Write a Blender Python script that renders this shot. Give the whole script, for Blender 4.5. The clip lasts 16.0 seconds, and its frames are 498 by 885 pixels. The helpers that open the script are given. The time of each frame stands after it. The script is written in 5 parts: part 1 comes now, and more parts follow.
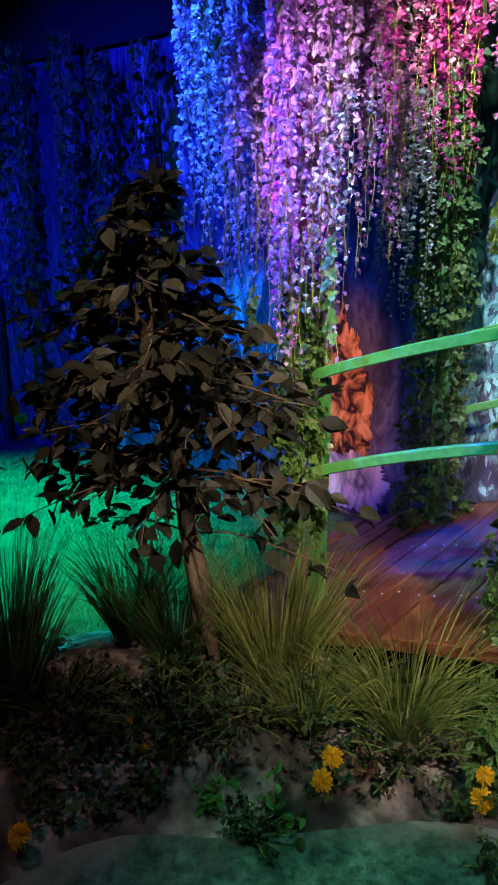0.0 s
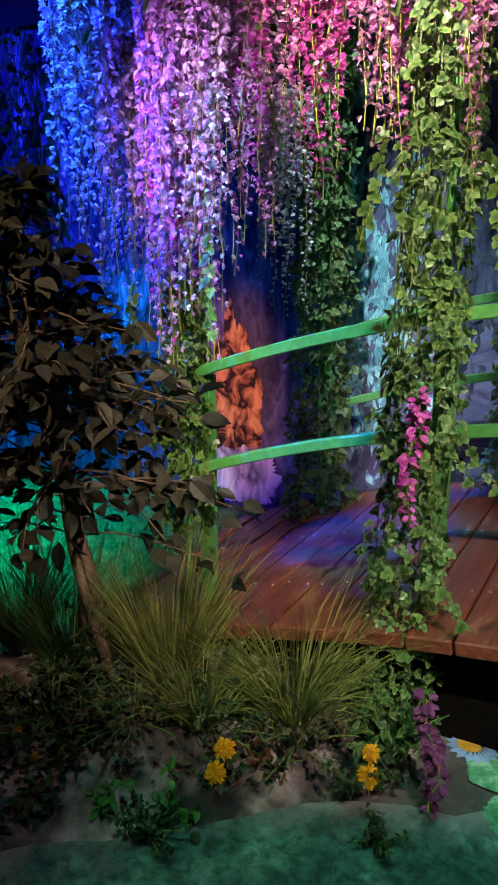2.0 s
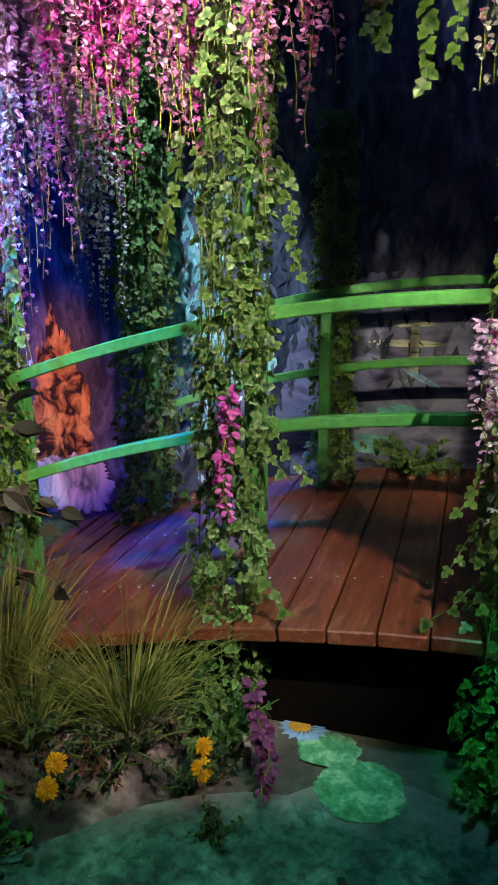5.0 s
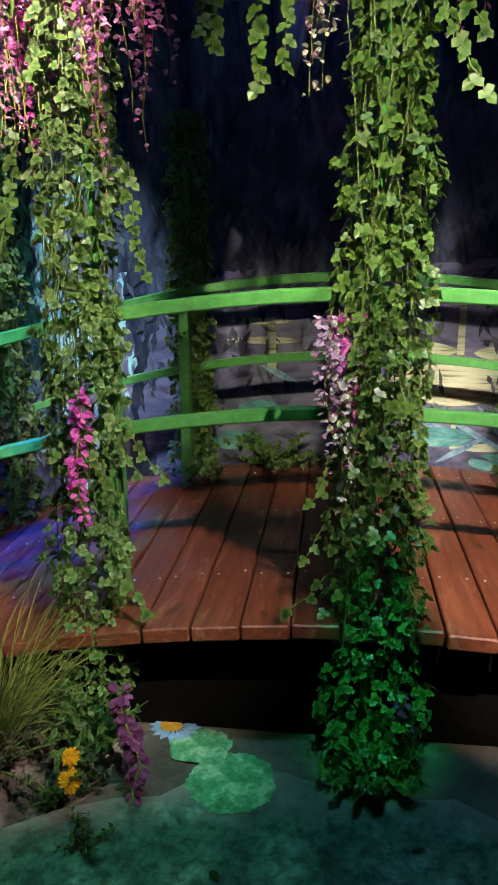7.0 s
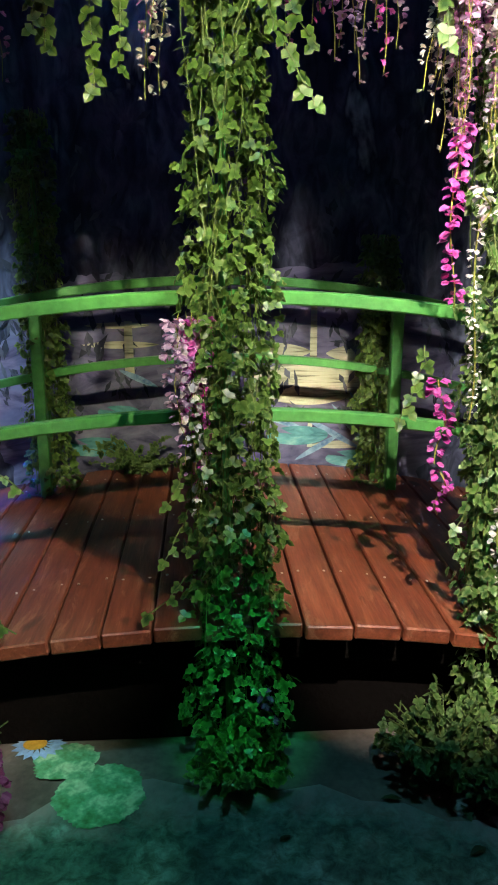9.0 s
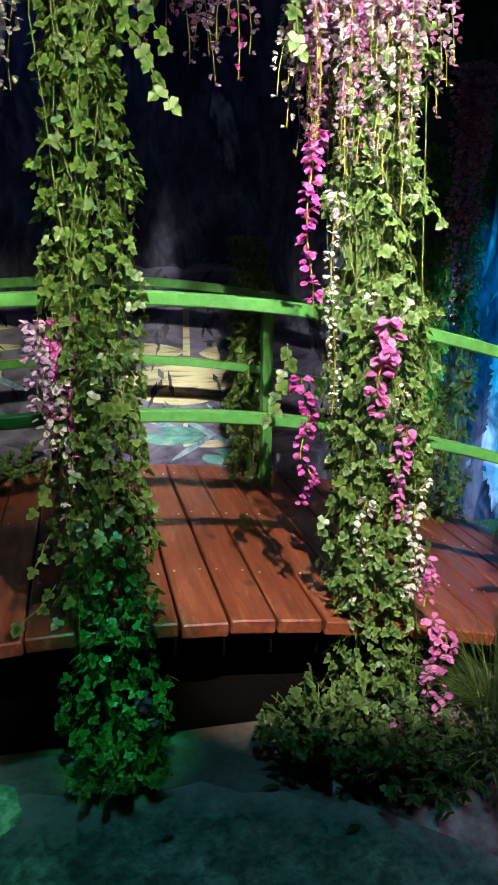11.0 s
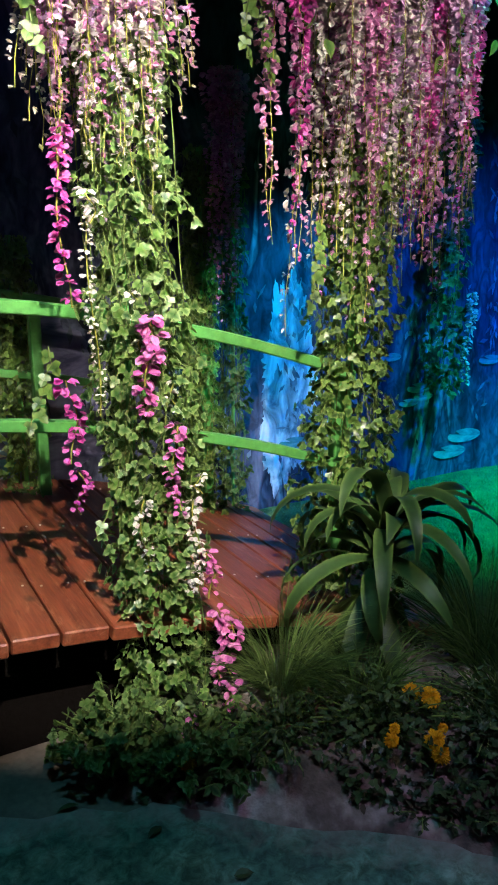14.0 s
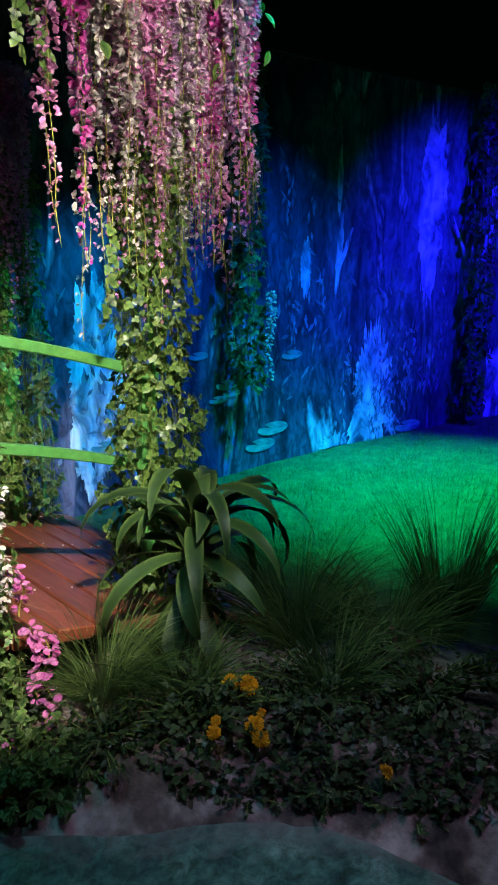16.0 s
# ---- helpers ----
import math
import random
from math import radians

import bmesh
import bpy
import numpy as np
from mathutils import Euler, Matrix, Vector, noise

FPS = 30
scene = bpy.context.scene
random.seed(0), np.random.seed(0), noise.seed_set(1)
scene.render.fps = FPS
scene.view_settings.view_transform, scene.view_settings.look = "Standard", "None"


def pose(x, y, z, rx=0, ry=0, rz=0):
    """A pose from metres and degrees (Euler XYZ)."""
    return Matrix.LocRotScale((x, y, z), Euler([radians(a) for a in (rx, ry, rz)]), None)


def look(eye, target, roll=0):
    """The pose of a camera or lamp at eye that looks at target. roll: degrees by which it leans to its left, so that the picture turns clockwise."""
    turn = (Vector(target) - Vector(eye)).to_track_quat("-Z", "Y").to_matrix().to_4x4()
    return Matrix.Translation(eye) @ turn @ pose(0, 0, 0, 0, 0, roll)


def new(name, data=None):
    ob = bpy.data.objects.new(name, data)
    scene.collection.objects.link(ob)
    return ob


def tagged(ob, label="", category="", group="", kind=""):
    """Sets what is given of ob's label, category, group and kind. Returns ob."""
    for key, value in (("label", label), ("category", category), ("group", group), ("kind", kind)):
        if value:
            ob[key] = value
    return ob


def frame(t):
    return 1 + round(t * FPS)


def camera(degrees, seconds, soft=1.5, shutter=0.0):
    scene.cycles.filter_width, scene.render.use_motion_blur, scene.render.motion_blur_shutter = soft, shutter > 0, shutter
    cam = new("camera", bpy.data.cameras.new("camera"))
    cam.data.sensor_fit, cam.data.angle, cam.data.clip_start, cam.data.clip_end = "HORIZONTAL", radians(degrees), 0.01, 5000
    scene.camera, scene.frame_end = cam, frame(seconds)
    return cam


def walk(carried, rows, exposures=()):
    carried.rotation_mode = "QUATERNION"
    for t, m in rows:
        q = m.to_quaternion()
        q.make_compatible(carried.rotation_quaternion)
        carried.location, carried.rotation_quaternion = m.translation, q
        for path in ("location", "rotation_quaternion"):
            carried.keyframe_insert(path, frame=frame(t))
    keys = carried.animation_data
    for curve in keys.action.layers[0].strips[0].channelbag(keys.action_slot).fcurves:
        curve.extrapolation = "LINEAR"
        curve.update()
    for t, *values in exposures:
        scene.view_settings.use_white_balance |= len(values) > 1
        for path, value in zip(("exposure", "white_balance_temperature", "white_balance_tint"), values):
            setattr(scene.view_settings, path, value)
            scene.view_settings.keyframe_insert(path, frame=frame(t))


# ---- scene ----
cam = camera(37.4, 16.0, soft=1.9)
PATH = [
    (0, (0.205, 0.296, 1.454), (-0.955, 1.844, 0.945), 0.0),
    (0.5, (0.218, 0.300, 1.455), (-0.893, 1.882, 0.943), 0.1),
    (1, (0.236, 0.306, 1.456), (-0.820, 1.925, 0.940), 0.0),
    (1.5, (0.246, 0.311, 1.455), (-0.751, 1.966, 0.938), 0.0),
    (2, (0.255, 0.315, 1.459), (-0.680, 2.005, 0.940), -0.0),
    (2.5, (0.276, 0.323, 1.453), (-0.602, 2.046, 0.942), -0.1),
    (3, (0.292, 0.324, 1.455), (-0.525, 2.077, 0.945), -0.3),
    (5.5, (0.352, 0.329, 1.458), (-0.123, 2.203, 0.945), -0.2),
    (6, (0.368, 0.329, 1.455), (-0.023, 2.221, 0.939), -0.3),
    (6.5, (0.381, 0.330, 1.460), (0.070, 2.237, 0.942), -0.3),
    (7, (0.395, 0.334, 1.463), (0.170, 2.253, 0.945), -0.3),
    (7.5, (0.411, 0.335, 1.461), (0.272, 2.262, 0.945), -0.4),
    (8, (0.422, 0.337, 1.462), (0.367, 2.269, 0.947), -0.4),
    (8.5, (0.433, 0.332, 1.462), (0.466, 2.266, 0.953), -0.3),
    (9, (0.443, 0.326, 1.461), (0.565, 2.256, 0.953), -0.1),
    (11.5, (0.493, 0.307, 1.462), (1.002, 2.174, 0.956), 0.3),
    (12, (0.506, 0.304, 1.460), (1.098, 2.146, 0.955), 0.2),
    (12.5, (0.523, 0.304, 1.460), (1.204, 2.115, 0.954), 0.1),
    (13, (0.534, 0.306, 1.459), (1.301, 2.082, 0.952), 0.1),
    (13.5, (0.540, 0.308, 1.457), (1.395, 2.044, 0.951), 0.1),
    (14, (0.542, 0.306, 1.456), (1.491, 1.993, 0.953), 0.1),
    (14.5, (0.555, 0.298, 1.467), (1.598, 1.927, 0.957), 0.1),
    (15, (0.563, 0.290, 1.477), (1.710, 1.845, 0.961), 0.1),
    (15.5, (0.580, 0.273, 1.472), (1.822, 1.755, 0.960), -0.1),
    (16, (0.578, 0.271, 1.466), (1.913, 1.672, 0.961), -0.2),
]
walk(cam, [(t, look(eye, target, roll)) for t, eye, target, roll in PATH])


# ---- world and lamps ----
world = bpy.data.worlds.new("world")
scene.world = world
world.use_nodes = True
world.node_tree.nodes["Background"].inputs[0].default_value = (0.35, 0.40, 0.8, 1)
world.node_tree.nodes["Background"].inputs[1].default_value = 0.045


def spot(name, eye, target, color, watts, cone, blend=0.5, radius=0.04):
    data = bpy.data.lights.new(name, "SPOT")
    data.color, data.energy, data.spot_size, data.spot_blend, data.shadow_soft_size = color, watts, radians(cone), blend, radius
    ob = new(name, data)
    ob.matrix_world = look(eye, target)
    return ob


KEY = (1.0, 0.90, 0.78)
spot("bridge_spot", (0.85, 0.12, 3.14), (1.45, 2.90, 0.56), KEY, 800, 33, 0.35, 0.012)
spot("bridge_spot_right", (1, 0.1, 3.14), (2.0, 2.75, 0.4), KEY, 240, 22, 0.5, 0.012)
spot("bridge_spot_left", (1.5, 0.12, 3.14), (-0.80, 2.75, 0.30), KEY, 560, 29, 0.6, 0.012)
spot("vine_spot_post", (0.9, 0.0, 4.1), (-1.09, 2.32, 0.92), (1.0, 0.92, 0.60), 520, 8, 0.8)
spot("flower_spot_warm", (-0.2, 0.12, 3.14), (-0.42, 2.3, 2.06), (1.0, 0.86, 0.78), 1150, 19, 0.6)
spot("vine_spot_middle", (0.5, 0.12, 3.14), (0.43, 2.2, 1.74), (1.0, 0.95, 0.62), 450, 21, 0.8)
spot("flower_spot_right", (1.1, 0.12, 3.14), (1.23, 2.3, 1.78), (1.0, 0.94, 0.90), 470, 26, 0.8)
spot("flower_spot_end", (1.8, 0.12, 3.14), (2.06, 2.3, 1.86), (1.0, 0.95, 0.82), 420, 25, 0.8)
spot("flower_spot_teal", (3.3, 0.2, 4.2), (2.46, 2.3, 2.12), (0.01, 0.9, 0.62), 1300, 8, 0.9)
spot("vine_spot_teal", (3.6, 1.6, 3.9), (3.84, 3.6, 1.0), (0.03, 1.0, 0.6), 420, 12, 0.8)
spot("flower_spot_blue", (-2.62, 1.38, 4.05), (-1.40, 2.3, 1.98), (0.015, 0.08, 1.0), 7000, 17, 0.8)
spot("flower_spot_violet", (-0.8, 0.12, 3.14), (-1.0, 2.3, 1.72), (0.74, 0.36, 1.0), 1000, 15, 0.9)
spot("vine_spot_left", (-0.1, 0.12, 3.14), (-0.27, 2.25, 1.46), (1.0, 0.92, 0.60), 230, 11, 0.9)
# Added weak blue fill for the dark wall behind the bridge; no known source.
spot("back_wall_fill_blue", (0.491, 2.15, 4.1), (0.405, 3.8, 1.47), (0.10, 0.16, 1.0), 16, 80, 1.0)
spot("rail_spot_cyan", (-1.3, 0.4, 4.1), (-0.72, 2.37, 1.15), (0.03, 0.45, 1.0), 1500, 11, 0.6)
spot("lawn_spot_left", (-3.3, 1.9, 4.0), (-3.1, 2.35, 0), (0.0, 1.0, 0.90), 3600, 46, 1.0)
spot("lawn_spot_right", (4.6, 2.0, 4.0), (4.45, 2.6, 0), (0.0, 1.0, 0.58), 3000, 44, 1.0)
spot("wall_wash_left", (-3.385, 1.25, 4), (-3.386, 3.8, 1.149), (0.01, 0.012, 1.0), 1350, 64, 1.0)
spot("wall_wash_right", (5.8, 1.15, 4), (6.0, 3.7, 0.2), (0.010, 0.004, 1.0), 2200, 54, 1.0)
spot("wall_spot_bush", (5.41, 1.75, 4), (5.332, 3.8, 0.533), (0.01, 0.16, 1.0), 300, 12, 0.9)
spot("wall_spot_blue_middle", (3.925, 1.55, 4), (4.101, 3.8, 0.175), (0.0, 0.12, 1.0), 1400, 42, 1.0)
spot("wall_spot_cyan_left", (-2.468, 1.75, 3.9), (-2.469, 3.8, 0.426), (0.0, 0.36, 1.0), 1000, 19, 0.9)
spot("wall_spot_orange", (-1.805, 1.95, 3.9), (-1.744, 3.8, 0.704), (1.0, 0.30, 0.02), 1150, 11, 1.0)
spot("wall_spot_cyan_right", (3.134, 1.75, 3.9), (2.694, 3.8, 0.798), (0.0, 0.38, 1.0), 1300, 21, 0.8)
spot("wall_spot_white", (-0.834, 2.15, 4.1), (-0.807, 3.8, 0.942), (0.55, 0.78, 1.0), 950, 20, 0.7)
spot("deck_spot_blue", (-0.55, 2.72, 3.4), (-0.68, 3.0, 0.33), (0.002, 0.003, 1.0), 1200, 15, 0.35, 0.02)
spot("pond_spot_teal", (0.7, 0.9, 4.0), (0.7, 1.5, 0), (0.16, 0.70, 0.92), 120, 62, 0.9)
spot("pond_spot_green", (-0.7, 0.4, 4.0), (-0.3, 1.75, 0), (0.22, 1.0, 0.5), 170, 22, 1.0)
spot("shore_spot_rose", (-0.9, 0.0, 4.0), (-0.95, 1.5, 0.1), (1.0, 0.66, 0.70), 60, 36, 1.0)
spot("lily_spot", (0.1, 1.0, 3.9), (0.0, 2.18, 0), (0.4, 1.0, 0.95), 130, 8.5, 0.7)
spot("bank_spot_left", (-0.5, 0.3, 3.3), (-1.12, 1.98, 0.98), (1.0, 0.88, 0.62), 230, 31, 1.0)
spot("bank_spot_right", (1.2, 0.5, 3.3), (1.78, 2.02, 0.28), (0.95, 1.0, 0.60), 125, 19, 1.0)
spot("bank_spot_end", (1.9, 0.3, 3.3), (2.4, 1.85, 0.35), (0.55, 1.0, 0.95), 100, 28, 1.0)
spot("shore_spot_violet", (1.7, -0.4, 4.0), (1.85, 1.45, 0), (0.70, 0.55, 1.0), 190, 22, 1.0)
spot("vine_spot_green", (0.46, 0.4, 3.6), (0.54, 2.18, 0.18), (0.06, 1.0, 0.40), 420, 7.5, 1.0)


# ---- materials ----
def ramp(nt, fac, stops):
    node = nt.nodes.new("ShaderNodeValToRGB")
    while len(node.color_ramp.elements) < len(stops):
        node.color_ramp.elements.new(0.5)
    for el, (p, c) in zip(node.color_ramp.elements, stops):
        el.position, el.color = p, (*c, 1)
    nt.links.new(fac, node.inputs[0])
    return node.outputs[0]


def texture(nt, scale, detail=4.0, stretch=(1, 1, 1), rough=0.55, distort=0.0):
    co, mp, tx = nt.nodes.new("ShaderNodeTexCoord"), nt.nodes.new("ShaderNodeMapping"), nt.nodes.new("ShaderNodeTexNoise")
    mp.inputs["Scale"].default_value = stretch
    nt.links.new(co.outputs["Object"], mp.inputs[0])
    nt.links.new(mp.outputs[0], tx.inputs["Vector"])
    tx.inputs["Scale"].default_value, tx.inputs["Detail"].default_value = scale, detail
    tx.inputs["Roughness"].default_value, tx.inputs["Distortion"].default_value = rough, distort
    return tx.outputs[0]


def mix(nt, kind, fac, a, b):
    node = nt.nodes.new("ShaderNodeMix")
    node.data_type, node.blend_type = "RGBA", kind
    for k, v in ((0, fac), (6, a), (7, b)):
        if isinstance(v, (int, float)):
            node.inputs[k].default_value = v
        elif isinstance(v, tuple):
            node.inputs[k].default_value = (*v, 1)
        else:
            nt.links.new(v, node.inputs[k])
    return node.outputs[2]


def blank(name, rough=0.6, spec=0.4):
    m = bpy.data.materials.new(name)
    m.use_nodes = True
    b = m.node_tree.nodes["Principled BSDF"]
    b.inputs["Roughness"].default_value = rough
    b.inputs["Specular IOR Level"].default_value = spec
    return m, m.node_tree, b


def bump(nt, b, height, strength, distance=0.01):
    n = nt.nodes.new("ShaderNodeBump")
    n.inputs["Strength"].default_value, n.inputs["Distance"].default_value = strength, distance
    nt.links.new(height, n.inputs["Height"])
    nt.links.new(n.outputs[0], b.inputs["Normal"])


def surface(name, stops, scale, rough=0.6, fine=60.0, bumps=0.4, stretch=(1, 1, 1), spec=0.4, distance=0.01, vary=0.0):
    """Noise-coloured surface with a second, finer grain and relief."""
    m, nt, b = blank(name, rough, spec)
    col = ramp(nt, texture(nt, scale, 5, stretch), stops)
    grain = texture(nt, fine, 3, stretch)
    col = mix(nt, "MULTIPLY", 0.5, col, ramp(nt, grain, [(0.25, (0.45, 0.45, 0.45)), (0.75, (1.25, 1.25, 1.25))]))
    if vary:
        info = nt.nodes.new("ShaderNodeObjectInfo")
        col = mix(nt, "MULTIPLY", vary, col, ramp(nt, info.outputs["Random"], [(0, (0.55, 0.5, 0.5)), (1, (1.25, 1.2, 1.15))]))
    nt.links.new(col, b.inputs["Base Color"])
    bump(nt, b, grain, bumps, distance)
    return m


def foliage(name, dark, light, edge=None, rough=0.5, glow=0.25, spec=0.3):
    """Leaf or petal: every island takes its own tone; margin attribute tints the rim; some light passes through."""
    m, nt, b = blank(name, rough, spec)
    geo = nt.nodes.new("ShaderNodeNewGeometry")
    info, add, part_of = nt.nodes.new("ShaderNodeObjectInfo"), nt.nodes.new("ShaderNodeMath"), nt.nodes.new("ShaderNodeMath")
    add.operation, part_of.operation = "ADD", "FRACT"
    nt.links.new(geo.outputs["Random Per Island"], add.inputs[0])
    nt.links.new(info.outputs["Random"], add.inputs[1])
    nt.links.new(add.outputs[0], part_of.inputs[0])
    col = ramp(nt, part_of.outputs[0], [(0, dark), (0.6, tuple((p + q) / 2 for p, q in zip(dark, light))), (1, light)])
    if edge:
        at = nt.nodes.new("ShaderNodeAttribute")
        at.attribute_name = "rim"
        fac = ramp(nt, at.outputs["Fac"], [(0.25, (0, 0, 0)), (1.0, (0.8, 0.8, 0.8))])
        col = mix(nt, "MIX", fac, col, edge)
    col = mix(nt, "MULTIPLY", 0.45, col, ramp(nt, texture(nt, 45, 3), [(0.3, (0.5, 0.5, 0.5)), (0.7, (1.3, 1.3, 1.3))]))
    nt.links.new(col, b.inputs["Base Color"])
    if glow:
        tr, ms = nt.nodes.new("ShaderNodeBsdfTranslucent"), nt.nodes.new("ShaderNodeMixShader")
        nt.links.new(col, tr.inputs["Color"])
        ms.inputs[0].default_value = glow
        out = nt.nodes["Material Output"]
        nt.links.new(b.outputs[0], ms.inputs[1])
        nt.links.new(tr.outputs[0], ms.inputs[2])
        nt.links.new(ms.outputs[0], out.inputs["Surface"])
    return m


IVY = foliage("ivy_leaf", (0.012, 0.05, 0.008), (0.115, 0.22, 0.035), (0.20, 0.30, 0.07), rough=0.36, spec=0.5)
IVY_PALE = foliage("ivy_leaf_pale", (0.018, 0.08, 0.014), (0.135, 0.27, 0.045), (0.30, 0.40, 0.14), rough=0.36, spec=0.5)
IVY_DARK = foliage("ivy_leaf_dark", (0.02, 0.06, 0.012), (0.10, 0.18, 0.04), (0.17, 0.25, 0.08))
STEM = surface("vine_stem", [(0.3, (0.06, 0.10, 0.02)), (0.7, (0.20, 0.26, 0.06))], 30)
STEM_YELLOW = surface("flower_stem", [(0.3, (0.25, 0.28, 0.04)), (0.7, (0.45, 0.42, 0.08))], 30)
PETAL_WHITE = foliage("petal_white", (0.62, 0.54, 0.56), (0.85, 0.81, 0.72), rough=0.6, glow=0.3, spec=0.2)
PETAL_LILAC = foliage("petal_lilac", (0.50, 0.28, 0.52), (0.80, 0.60, 0.74), rough=0.6, glow=0.3, spec=0.2)
PETAL_PINK = foliage("petal_pink", (0.62, 0.20, 0.48), (0.86, 0.50, 0.72), rough=0.6, glow=0.3, spec=0.2)
PETAL_MAGENTA = foliage("petal_magenta", (0.60, 0.06, 0.40), (0.85, 0.22, 0.60), rough=0.6, glow=0.3, spec=0.2)
PETAL_ROSE = foliage("petal_rose", (0.62, 0.13, 0.44), (0.86, 0.34, 0.64), rough=0.6, glow=0.3, spec=0.2)
PETAL_PURPLE = foliage("petal_purple", (0.10, 0.015, 0.07), (0.27, 0.08, 0.20), rough=0.6, glow=0.2, spec=0.2)
PETAL_YELLOW = foliage("petal_yellow", (0.60, 0.26, 0.008), (0.85, 0.43, 0.02), rough=0.6, glow=0.2, spec=0.2)
FICUS = foliage("ficus_leaf", (0.010, 0.011, 0.008), (0.065, 0.052, 0.032), rough=0.5, glow=0.1, spec=0.25)
FRESH = foliage("fresh_leaf", (0.05, 0.16, 0.03), (0.12, 0.30, 0.06), rough=0.4, glow=0.25)
GRASS = foliage("tuft_blade", (0.06, 0.08, 0.012), (0.40, 0.38, 0.11), rough=0.5, glow=0.2)
GRASS_GREEN = foliage("tuft_blade_green", (0.025, 0.055, 0.014), (0.20, 0.29, 0.09), rough=0.5, glow=0.2)
LITTER = foliage("ground_litter", (0.02, 0.022, 0.01), (0.10, 0.06, 0.035), rough=0.7, glow=0.0)
COVER = foliage("ground_cover_leaf", (0.015, 0.03, 0.01), (0.06, 0.09, 0.03), rough=0.5, glow=0.1)
RUSSET = foliage("russet_leaf", (0.03, 0.012, 0.008), (0.16, 0.05, 0.03), rough=0.6, glow=0.1)
DRACAENA = foliage("strap_leaf", (0.014, 0.036, 0.012), (0.05, 0.10, 0.026), (0.09, 0.14, 0.035), rough=0.48, glow=0.12)
BARK = surface("bark", [(0.3, (0.10, 0.055, 0.035)), (0.7, (0.30, 0.18, 0.12))], 14, 0.8, 70, 0.8, (1, 1, 0.25))
GREEN_PAINT = surface("green_paint", [(0.3, (0.068, 0.28, 0.058)), (0.7, (0.12, 0.36, 0.09))], 6, 0.38, 40, 0.12)
DECK = surface("stained_plank", [(0.25, (0.13, 0.030, 0.015)), (0.55, (0.25, 0.066, 0.032)), (0.8, (0.36, 0.12, 0.065))], 5, 0.42, 22, 0.35, (7, 0.6, 7), vary=0.55, distance=0.004)
nt_deck = DECK.node_tree
bs_deck = nt_deck.nodes["Principled BSDF"]
was = bs_deck.inputs["Base Color"].links[0].from_socket
wear = ramp(nt_deck, texture(nt_deck, 9, 6, (2.2, 0.5, 2.2), 0.7, 0.8), [(0.56, (0, 0, 0)), (0.72, (0.75, 0.75, 0.75))])
knots = ramp(nt_deck, texture(nt_deck, 7, 1, (1.2, 0.7, 1.2)), [(0.70, (1, 1, 1)), (0.76, (0.25, 0.25, 0.25))])
worn = mix(nt_deck, "MIX", wear, was, (0.42, 0.19, 0.11))
nt_deck.links.new(mix(nt_deck, "MULTIPLY", 1.0, worn, knots), bs_deck.inputs["Base Color"])
# Near-black with almost no sheen: the under-deck shade is put into this colour.
BEAM = surface("shaded_beam", [(0.3, (0.006, 0.005, 0.005)), (0.7, (0.010, 0.008, 0.007))], 6, 0.95, spec=0.03)
SCREW = surface("screw_head", [(0.3, (0.55, 0.5, 0.45)), (0.7, (0.8, 0.76, 0.7))], 30, 0.35)
CONCRETE = surface("pond_floor", [(0.30, (0.03, 0.07, 0.06)), (0.45, (0.06, 0.14, 0.11)), (0.56, (0.09, 0.19, 0.145)), (0.70, (0.20, 0.32, 0.26))], 8, 0.5, 55, 0.3)
nt_pond = CONCRETE.node_tree
bs_pond = nt_pond.nodes["Principled BSDF"]
was = bs_pond.inputs["Base Color"].links[0].from_socket
co, far, add = nt_pond.nodes.new("ShaderNodeTexCoord"), nt_pond.nodes.new("ShaderNodeVectorMath"), nt_pond.nodes.new("ShaderNodeMath")
far.operation, far.inputs[1].default_value = "DISTANCE", (0.4, 0.3, 0.0)
nt_pond.links.new(co.outputs["Object"], far.inputs[0])
add.operation, add.inputs[1].default_value = "MULTIPLY_ADD", 0.5
nt_pond.links.new(texture(nt_pond, 6, 7, (1, 1, 1), 0.65, 0.6), add.inputs[0])
nt_pond.links.new(far.outputs["Value"], add.inputs[2])
edge = ramp(nt_pond, add.outputs[0], [(0.0, (0, 0, 0)), (1.0, (0.9, 0.9, 0.9))])
span = nt_pond.nodes.new("ShaderNodeMapRange")
span.inputs["From Min"].default_value, span.inputs["From Max"].default_value = 1.88, 2.06
nt_pond.links.new(add.outputs[0], span.inputs["Value"])
nt_pond.links.new(span.outputs[0], edge.node.inputs[0])
grain = ramp(nt_pond, texture(nt_pond, 26, 6, (1, 1, 1), 0.7, 0.5), [(0.38, (0.35, 0.42, 0.35)), (0.62, (1.4, 1.35, 1.4))])
was = mix(nt_pond, "MULTIPLY", 1.0, was, grain)
nt_pond.links.new(mix(nt_pond, "MIX", edge, was, (0.26, 0.215, 0.20)), bs_pond.inputs["Base Color"])
FLOOR_DARK = surface("floor_dark", [(0.3, (0.05, 0.045, 0.04)), (0.7, (0.12, 0.10, 0.09))], 3, 0.7, 40, 0.3)
TURF = surface("turf", [(0.3, (0.04, 0.10, 0.03)), (0.7, (0.14, 0.26, 0.08))], 9, 0.8, 160, 1.0, distance=0.02)
BANK = surface("bank_plaster", [(0.38, (0.03, 0.02, 0.018)), (0.48, (0.14, 0.09, 0.08)), (0.64, (0.46, 0.35, 0.33))], 5.5, 0.85, 34, 0.7, distance=0.02)
GRIT = surface("bare_concrete", [(0.3, (0.07, 0.055, 0.045)), (0.5, (0.14, 0.11, 0.09)), (0.7, (0.22, 0.18, 0.15))], 4, 0.75, 45, 0.3)
